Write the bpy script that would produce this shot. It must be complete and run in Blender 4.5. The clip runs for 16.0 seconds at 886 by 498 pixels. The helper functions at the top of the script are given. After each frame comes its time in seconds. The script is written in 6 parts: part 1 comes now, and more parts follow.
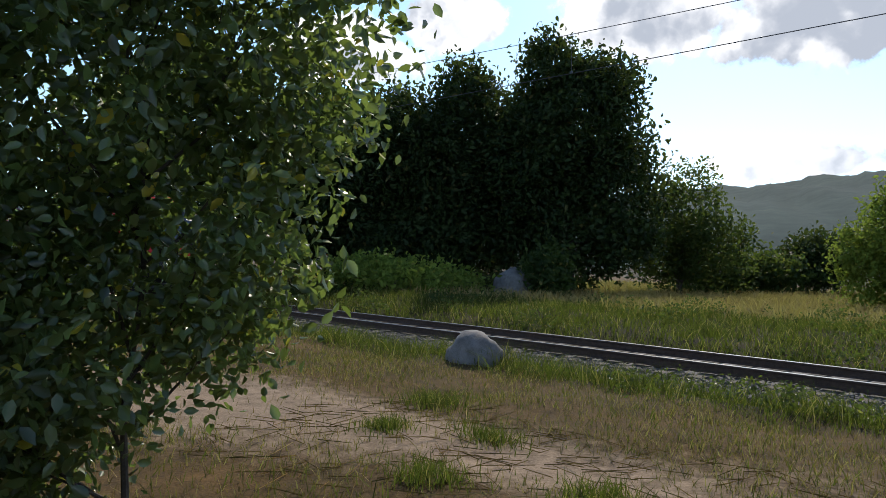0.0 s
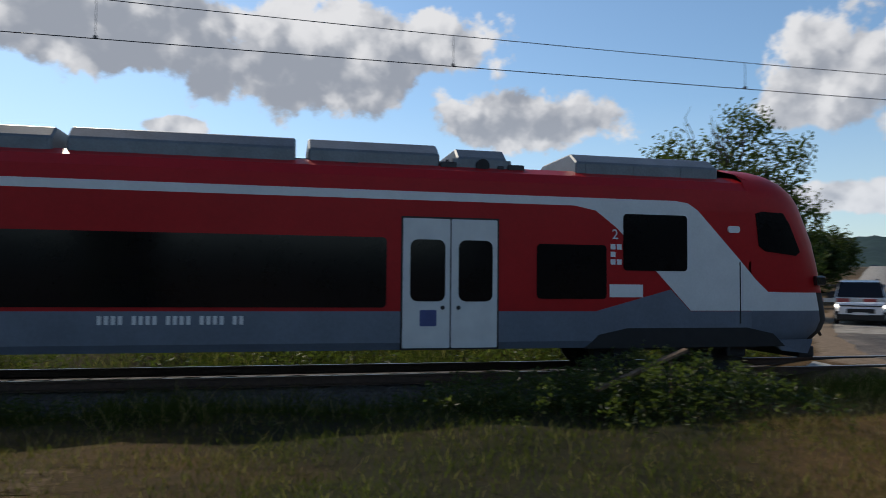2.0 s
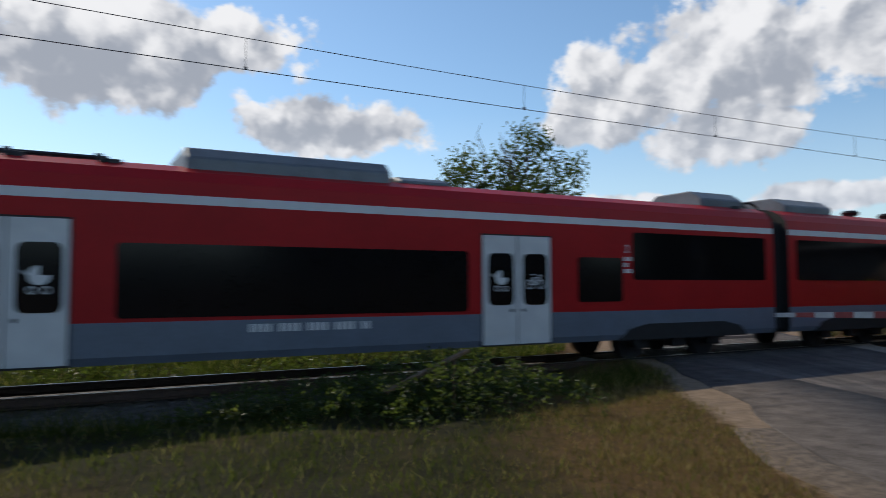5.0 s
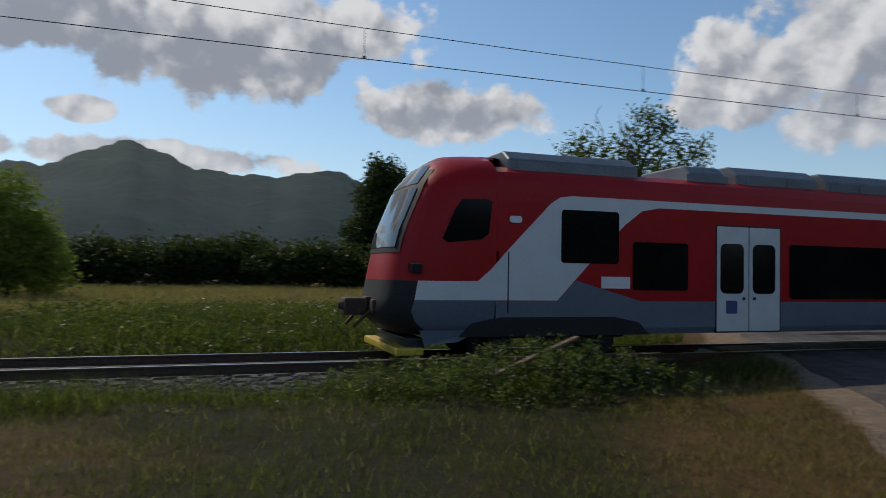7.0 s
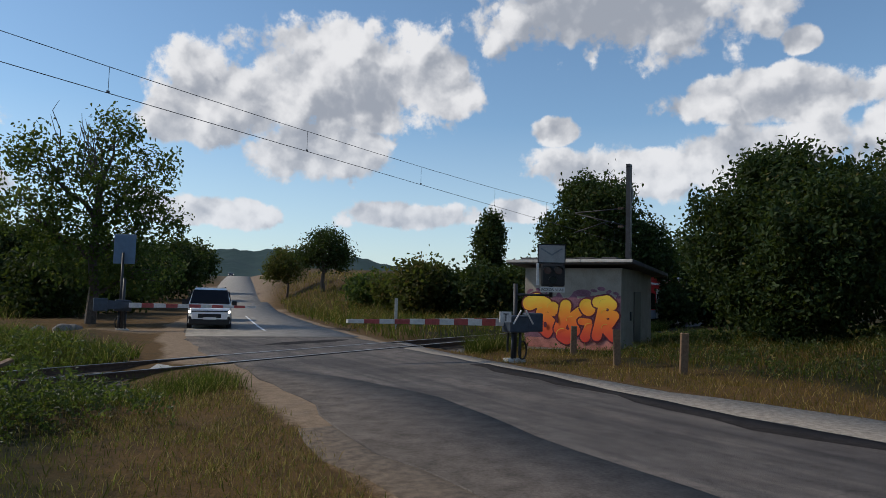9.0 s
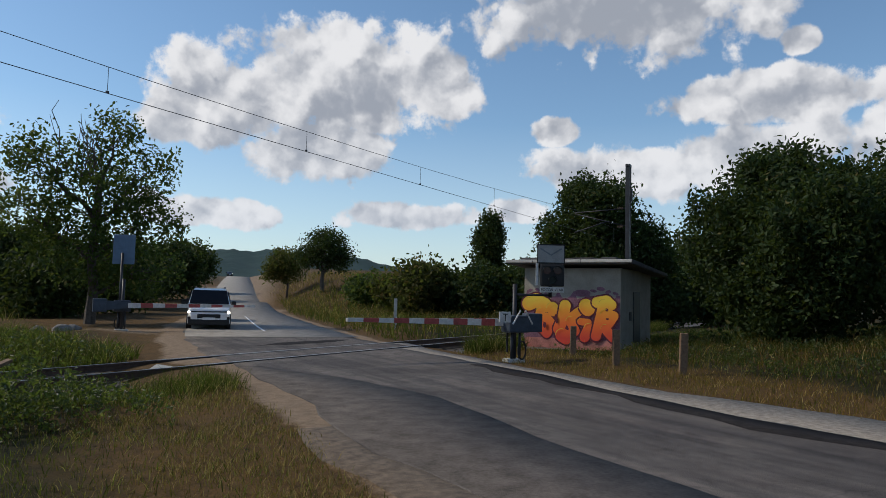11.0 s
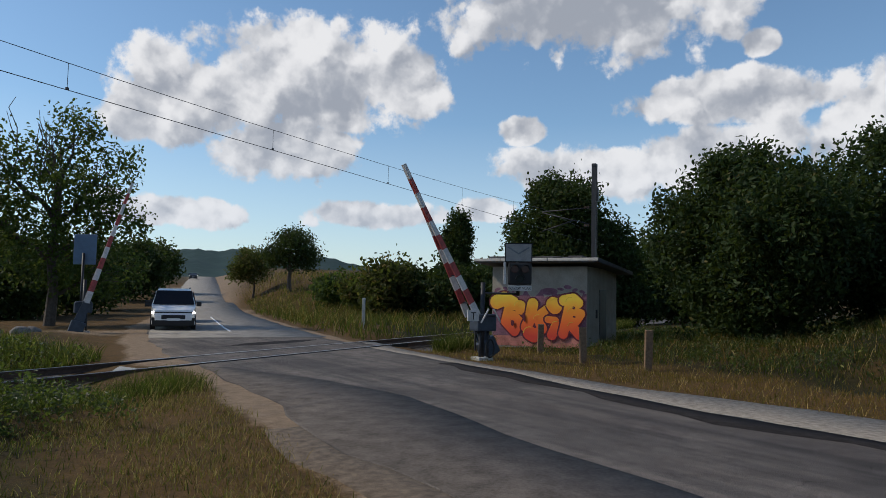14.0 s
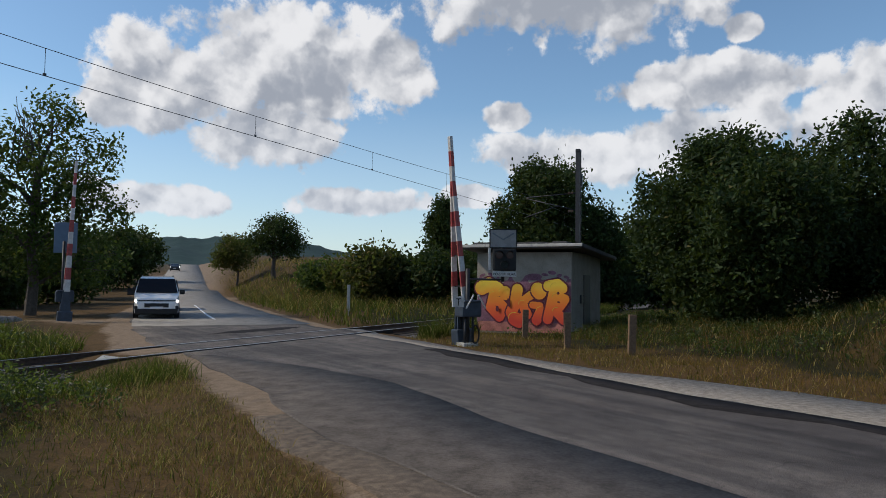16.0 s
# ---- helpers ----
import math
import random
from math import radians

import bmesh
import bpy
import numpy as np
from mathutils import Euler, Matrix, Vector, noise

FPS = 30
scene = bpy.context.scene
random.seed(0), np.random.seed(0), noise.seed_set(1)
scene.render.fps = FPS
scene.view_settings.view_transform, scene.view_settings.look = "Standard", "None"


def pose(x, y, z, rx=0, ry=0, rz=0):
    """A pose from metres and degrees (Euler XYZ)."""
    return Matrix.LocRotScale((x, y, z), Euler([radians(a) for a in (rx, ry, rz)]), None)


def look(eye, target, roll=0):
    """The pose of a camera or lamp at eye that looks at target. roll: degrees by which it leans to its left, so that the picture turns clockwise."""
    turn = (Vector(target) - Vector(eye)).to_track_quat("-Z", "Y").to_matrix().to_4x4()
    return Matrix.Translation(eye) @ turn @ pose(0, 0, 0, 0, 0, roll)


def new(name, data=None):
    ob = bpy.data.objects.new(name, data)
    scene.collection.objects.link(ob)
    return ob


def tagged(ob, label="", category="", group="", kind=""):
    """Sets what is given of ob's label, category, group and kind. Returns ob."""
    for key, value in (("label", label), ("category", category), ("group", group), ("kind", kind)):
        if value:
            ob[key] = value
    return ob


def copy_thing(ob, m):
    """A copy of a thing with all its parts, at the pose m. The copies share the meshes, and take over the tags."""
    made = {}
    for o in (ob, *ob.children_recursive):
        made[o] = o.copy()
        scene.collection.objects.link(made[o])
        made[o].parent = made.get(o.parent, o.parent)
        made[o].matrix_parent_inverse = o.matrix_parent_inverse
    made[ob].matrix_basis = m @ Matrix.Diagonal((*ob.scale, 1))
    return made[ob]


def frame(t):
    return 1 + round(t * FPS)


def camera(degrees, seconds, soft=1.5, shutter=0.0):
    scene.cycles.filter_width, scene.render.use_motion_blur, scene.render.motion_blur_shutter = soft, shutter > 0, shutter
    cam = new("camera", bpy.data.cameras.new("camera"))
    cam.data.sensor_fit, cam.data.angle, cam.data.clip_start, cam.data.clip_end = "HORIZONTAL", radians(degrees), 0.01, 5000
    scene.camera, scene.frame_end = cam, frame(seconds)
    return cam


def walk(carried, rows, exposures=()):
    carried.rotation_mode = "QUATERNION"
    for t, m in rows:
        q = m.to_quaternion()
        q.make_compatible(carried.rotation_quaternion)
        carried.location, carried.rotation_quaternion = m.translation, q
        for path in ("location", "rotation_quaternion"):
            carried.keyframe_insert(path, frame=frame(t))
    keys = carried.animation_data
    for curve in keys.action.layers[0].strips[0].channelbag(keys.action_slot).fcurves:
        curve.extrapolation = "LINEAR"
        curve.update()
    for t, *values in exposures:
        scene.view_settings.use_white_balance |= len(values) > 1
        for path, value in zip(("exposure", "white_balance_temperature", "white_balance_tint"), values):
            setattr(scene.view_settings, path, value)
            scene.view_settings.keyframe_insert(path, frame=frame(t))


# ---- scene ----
cam = camera(64.31, 16.0, soft=0.8, shutter=0.12)
# seconds, eye, yaw, pitch, roll
ROWS = [
    (0, -1.235, 0.542, 1.591, 43.733, 1.026, -1.716),
    (0.5, -1.214, 0.532, 1.617, 42.109, 0.273, -2.304),
    (1, -1.197, 0.653, 1.623, 32.164, 0.8, -2.225),
    (1.3, -1.2, 0.95, 1.635, 22.189, 0.879, -1.543),
    (1.5, -1, 1.05, 1.6, 13.677, 1.414, -1.473),
    (1.8, -0.5, 0.75, 1.62, -2, 2.1, -0.9),
    (2.2, 0.01, 0.065, 1.635, -22.229, 3.329, -0.147),
    (2.5, 0.1, 0.03, 1.64, -35.262, 4.103, 0.521),
    (2.7, 0.085, -0.005, 1.645, -43.885, 3.418, 0.338),
    (3, 0.03, -0.03, 1.644, -52.353, 3.206, -0.068),
    (3.5, 0.034, -0.029, 1.648, -55.096, 2.86, -1.008),
    (4, 0.028, -0.022, 1.648, -53.642, 2.931, -1.176),
    (4.5, 0.036, -0.012, 1.649, -50.25, 3.589, 0.22),
    (4.7, -0.01, 0.03, 1.64, -45.065, 3.694, 0.406),
    (5, -0.1, 0.119, 1.621, -28.389, 3.14, 0.159),
    (5.2, -0.09, 0.08, 1.62, -14.5, 3.6, 0.6),
    (5.7, -0.08, 0.05, 1.62, 1, 3, 0),
    (6.2, -0.07, 0.03, 1.62, 6, 2.5, -0.3),
    (6.6, -0.06, 0.02, 1.63, 1, 2.2, -0.6),
    (7, -0.055, 0.01, 1.63, -19, 1.8, -1),
    (7.3, -0.051, 0.007, 1.63, -38.226, 1.814, -1.314),
    (7.5, -0.003, 0.004, 1.62, -48.474, 2.743, -2.161),
    (8, 0.014, 0.013, 1.624, -54.835, 2.94, -1.338),
    (8.5, 0.018, 0.012, 1.623, -59.143, 3.243, -1.257),
    (9, 0.022, 0.007, 1.629, -60.65, 3.927, -1.493),
    (11.5, 0.023, 0.006, 1.627, -60.728, 3.955, -1.447),
    (12, 0.023, 0.004, 1.627, -61.65, 4.104, -1.02),
    (12.5, 0.023, 0.003, 1.628, -60.927, 3.978, -0.803),
    (13, 0.013, -0.002, 1.629, -62.824, 4.324, -0.93),
    (13.5, 0.01, -0.004, 1.626, -63.406, 4.236, -0.93),
    (14, 0.01, -0.003, 1.625, -63.258, 3.926, -1.117),
    (14.5, 0.01, -0.003, 1.623, -62.94, 3.438, -0.448),
    (15, 0.005, -0.009, 1.627, -63.818, 3.868, -0.366),
    (15.5, 0.012, -0.006, 1.625, -65.843, 3.368, -0.811),
    (16, 0.009, -0.003, 1.627, -64.478, 2.827, -0.717),
]
walk(cam, [(t, pose(x, y, z, 90 + pitch, roll, yaw)) for t, x, y, z, yaw, pitch, roll in ROWS],
     exposures=[(0.0, 0.58), (0.7, 0.68), (1.3, 0.2), (2.0, -0.15), (3.0, 0.0), (4.5, 0.12), (5.2, 0.0), (7.3, -0.35), (8.0, -0.08), (9.0, -0.08), (11.5, -0.08), (16.0, -0.05)])

# ---- light ----
SUN_AZ, SUN_EL = -24.0, 41.0   # degrees right of +y, and up


def sky_dir(az, el):
    a, e = radians(az), radians(el)
    return Vector((math.sin(a) * math.cos(e), math.cos(a) * math.cos(e), math.sin(e)))


sun = new("sun", bpy.data.lights.new("sun", "SUN"))
sun.data.energy, sun.data.angle, sun.data.color = 2.6, radians(0.6), (1.0, 0.89, 0.72)
sun.matrix_world = look(sky_dir(SUN_AZ, SUN_EL) * 200, (0, 0, 0))


class Nodes:
    """Short writing of node trees."""

    def __init__(self, tree):
        self.t = tree
        self.t.nodes.clear()

    def n(self, kind, links=None, operation="", use_clamp=False, data_type="", blend_type="", interpolation_type=""):
        node = self.t.nodes.new(kind)
        if operation:
            node.operation = operation
        if use_clamp:
            node.use_clamp = True
        if data_type:
            node.data_type = data_type
        if blend_type:
            node.blend_type = blend_type
        if interpolation_type:
            node.interpolation_type = interpolation_type
        for k, v in (links or {}).items():
            if isinstance(v, bpy.types.NodeSocket):
                self.t.links.new(v, node.inputs[k])
            else:
                node.inputs[k].default_value = v
        return node

    def math(self, op, a, b=0.0, c=0.0, clamp=False):
        return self.n("ShaderNodeMath", {0: a, 1: b, 2: c}, operation=op, use_clamp=clamp).outputs[0]

    def noise(self, vec, scale, detail=4.0, rough=0.55, distort=0.0):
        return self.n("ShaderNodeTexNoise", {"Vector": vec, "Scale": scale, "Detail": detail, "Roughness": rough, "Distortion": distort}).outputs[0]

    def ramp(self, fac, stops, mode="LINEAR"):
        node = self.n("ShaderNodeValToRGB", {0: fac})
        node.color_ramp.interpolation = mode
        els = node.color_ramp.elements
        while len(els) < len(stops):
            els.new(0.5)
        for e, (p, c) in zip(els, stops):
            e.position = p
            e.color = (*c, 1) if len(c) == 3 else c
        return node.outputs[0]

    def mix(self, fac, a, b, blend="MIX"):
        node = self.n("ShaderNodeMix", data_type="RGBA", blend_type=blend)
        for i, v in ((0, fac), (6, a), (7, b)):
            if isinstance(v, bpy.types.NodeSocket):
                self.t.links.new(v, node.inputs[i])
            elif i == 0:
                node.inputs[i].default_value = v
            else:
                node.inputs[i].default_value = (*v, 1)
        return node.outputs[2]


def build_world():
    w = bpy.data.worlds.new("sky")
    scene.world = w
    w.use_nodes = True
    N = Nodes(w.node_tree)
    sky = N.n("ShaderNodeTexSky")
    sky.sky_type, sky.sun_disc = "NISHITA", False
    sky.sun_elevation, sky.sun_rotation = radians(SUN_EL), radians(SUN_AZ)
    sky.air_density, sky.dust_density, sky.ozone_density = 1.0, 0.35, 1.5
    d = N.n("ShaderNodeTexCoord").outputs["Generated"]
    sep = N.n("ShaderNodeSeparateXYZ", {0: d})
    X, Y, Z = sep.outputs
    az = N.math("MULTIPLY", N.math("ARCTAN2", X, Y), 57.2958)
    el = N.math("MULTIPLY", N.math("ARCSINE", Z), 57.2958)
    def add(a, b):
        return N.n("ShaderNodeVectorMath", {0: a, 1: b}, operation="ADD").outputs[0]

    def puffs(at, scale, soft):
        node = N.n("ShaderNodeTexVoronoi", {"Vector": at, "Scale": scale})
        node.feature = "SMOOTH_F1"
        node.inputs["Smoothness"].default_value = soft
        return N.math("SUBTRACT", 0.5, node.outputs["Distance"])

    # swelling shapes of three sizes, taken here and a little nearer the sun
    warp = N.n("ShaderNodeTexNoise", {"Vector": d, "Scale": 15.0, "Detail": 4.0, "Roughness": 0.6}).outputs[1]
    warped = add(d, N.n("ShaderNodeVectorMath", {0: N.n("ShaderNodeVectorMath", {0: warp, 1: (.5, .5, .5)}, operation="SUBTRACT").outputs[0], 1: (.055, .055, .055)}, operation="MULTIPLY").outputs[0])
    toward = tuple(sky_dir(-30, 50) * .022)
    field, lit = [], []
    for at, out in ((warped, field), (add(warped, toward), lit)):
        out.append(N.math("ADD", N.math("MULTIPLY", puffs(at, 12.0, .6), .85), N.math("ADD", N.math("MULTIPLY", puffs(at, 27.0, .5), .38), N.math("MULTIPLY", puffs(at, 66.0, .4), .13))))
    wisp = N.math("SUBTRACT", N.noise(d, 22.0, 8.0, 0.66), 0.5)
    # cumulus heaps: azimuth, elevation, half width, half height above and below, greyness
    heaps = [(43.5, 15.0, 8.5, 5.2, 4.2, .35), (52.0, 16.5, 9.5, 6.6, 5.0, .45), (59.5, 16.8, 5.5, 3.2, 2.6, .3), (50.5, 11.6, 7.5, 3.0, 3.0, .55), (40.5, 13.0, 5.5, 3.0, 2.2, .35),
             (74.8, 22.9, 14.8, 8.0, 5.3, .8), (86.0, 15.0, 11.0, 2.6, 2.0, .3), (75.5, 10.4, 8.5, 2.6, 2.6, .25), (84.0, 11.0, 8.0, 3.0, 3.0, .3), (69.8, 13.3, 2.3, 1.3, 1.1, .15), (88.0, 19.0, 1.7, 1.3, 1.1, .2), (98.0, 12.0, 10.0, 5.0, 4.0, .3),
             (57.5, 6.4, 8.0, 1.6, 1.3, .3), (41.5, 6.1, 6.5, 1.6, 1.4, .3), (66.5, 7.0, 3.0, 1.2, 1.0, .2)]
    heaps += [(19.0, 12.4, 8.8, 2.9, 2.3, .55), (22.5, 7.0, 7.5, 1.5, 1.3, .35), (1.0, 16.6, 13.0, 5.0, 4.4, .85), (9.0, 18.4, 9.5, 3.2, 3.0, .4), (-12.0, 18.4, 14.0, 5.0, 4.4, .85), (-28.0, 18.4, 7.0, 4.2, 3.0, .55), (-43.5, 19.0, 5.5, 3.4, 2.8, .3),
              (-9.0, 11.2, 2.6, 1.1, 1.0, .4), (-3.0, 8.2, 12.0, 1.4, 1.3, .3), (-16.5, 8.1, 8.0, 1.6, 1.6, .3), (-52.0, 16.0, 6.0, 3.5, 3.0, .3), (125, 20, 16, 6, 5, .4), (165, 26, 20, 8, 6, .4), (-110, 24, 22, 8, 6, .4)]
    best, shade = None, None
    for a, e, ra, up, down, grey in heaps:
        u = N.math("DIVIDE", N.math("SUBTRACT", az, a), ra)
        dv = N.math("SUBTRACT", el, e)
        v = N.math("MAXIMUM", N.math("DIVIDE", dv, up), N.math("DIVIDE", dv, -down))
        r = N.math("SQRT", N.math("ADD", N.math("MULTIPLY", u, u), N.math("MULTIPLY", v, v)))
        f = N.math("SUBTRACT", 1.0, r)
        # the underside of a heap is greyer, and a heap before the sun is grey within and bright at its rim
        g = N.math("MULTIPLY", N.math("ADD", N.math("MULTIPLY", f, 1.1), N.math("DIVIDE", dv, -1.35 * up)), grey)
        best = f if best is None else N.math("MAXIMUM", best, f)
        shade = g if shade is None else N.math("MAXIMUM", shade, g)
    dens = N.math("ADD", best, N.math("ADD", N.math("MULTIPLY_ADD", field[0], 0.85, -0.07), N.math("MULTIPLY", wisp, 0.95)))
    mask = N.n("ShaderNodeMapRange", {0: dens, 1: 0.0, 2: 0.22}, interpolation_type="SMOOTHSTEP").outputs[0]
    relief = N.math("SUBTRACT", lit[0], field[0])
    inner = N.n("ShaderNodeMapRange", {0: N.math("ADD", shade, N.math("ADD", N.math("MULTIPLY", relief, 2.1), N.math("MULTIPLY", wisp, 0.9))), 1: -0.34, 2: 0.86}, interpolation_type="SMOOTHSTEP").outputs[0]
    cloud = N.mix(inner, (8.9, 8.95, 9.2), (3.7, 4.05, 4.75))
    deep = N.n("ShaderNodeMapRange", {0: el, 1: 24.0, 2: 70.0}, interpolation_type="SMOOTHSTEP").outputs[0]
    blue = N.mix(1.0, sky.outputs[0], N.mix(deep, (1.20, 1.38, 1.45), (.76, .86, .98)), "MULTIPLY")
    col = N.mix(mask, blue, cloud)
    haze = N.n("ShaderNodeMapRange", {0: el, 1: 0.0, 2: 14.0, 3: 0.45, 4: 0.0}).outputs[0]
    col = N.mix(haze, col, (7.0, 7.9, 9.2))
    bg = N.n("ShaderNodeBackground", {0: col, 1: SKY})
    N.t.links.new(bg.outputs[0], N.n("ShaderNodeOutputWorld").inputs[0])


SKY = 0.095
build_world()

# ---- materials ----


def material(name, rough=0.6, metal=0.0, build=None, color=(0.5, 0.5, 0.5), vary=0.12, scale=6.0, bump=0.0, bump_scale=40.0, spec=0.5, emit=None, coat=0.0):
    m = bpy.data.materials.new(name)
    m.use_nodes = True
    N = Nodes(m.node_tree)
    pos = N.n("ShaderNodeTexCoord").outputs["Object"]
    b = N.n("ShaderNodeBsdfPrincipled", {"Roughness": rough, "Metallic": metal, "Specular IOR Level": spec, "Coat Weight": coat})
    if build:
        col = build(N, pos)
    else:
        dark = tuple(c * (1 - vary) for c in color)
        light = tuple(min(1, c * (1 + vary)) for c in color)
        f = N.math("ADD", N.math("MULTIPLY", N.noise(pos, scale, 5.0), 0.6), N.math("MULTIPLY", N.noise(pos, scale * 11, 3.0), 0.4))
        col = N.ramp(f, [(0.36, dark), (0.64, light)])
    N.t.links.new(col, b.inputs["Base Color"])
    if bump:
        bm = N.n("ShaderNodeBump", {"Strength": bump, "Distance": 0.02, "Height": N.noise(pos, bump_scale, 5.0)})
        N.t.links.new(bm.outputs[0], b.inputs["Normal"])
    if emit:
        b.inputs["Emission Color"].default_value = (*emit[0], 1)
        b.inputs["Emission Strength"].default_value = emit[1]
    N.t.links.new(b.outputs[0], N.n("ShaderNodeOutputMaterial").inputs[0])
    return m


def leaf_material(name, dark, light, dry=(0.25, 0.2, 0.06), dryness=0.04, through_light=0.4, rough=0.6, gloss=0.15):
    m = bpy.data.materials.new(name)
    m.use_nodes = True
    N = Nodes(m.node_tree)
    rnd = N.n("ShaderNodeNewGeometry").outputs["Random Per Island"]
    pos = N.n("ShaderNodeTexCoord").outputs["Object"]
    col = N.ramp(N.math("ADD", N.math("MULTIPLY", rnd, 0.65), N.math("MULTIPLY", N.noise(pos, 0.8, 2.0), 0.35)), [(0.15, dark), (0.85, light)])
    col = N.mix(N.math("GREATER_THAN", rnd, 1 - dryness), col, dry)
    b = N.n("ShaderNodeBsdfPrincipled", {"Base Color": col, "Roughness": rough, "Specular IOR Level": gloss})
    tr = N.n("ShaderNodeBsdfTranslucent", {0: N.mix(0.5, col, (0.25, 0.35, 0.05))})
    mx = N.n("ShaderNodeMixShader", {0: through_light, 1: b.outputs[0], 2: tr.outputs[0]})
    N.t.links.new(mx.outputs[0], N.n("ShaderNodeOutputMaterial").inputs[0])
    return m


def glass(name, color, rough=0.06, spec=0.6):
    return material(name, rough=rough, color=color, vary=0.2, scale=1.5, spec=spec)


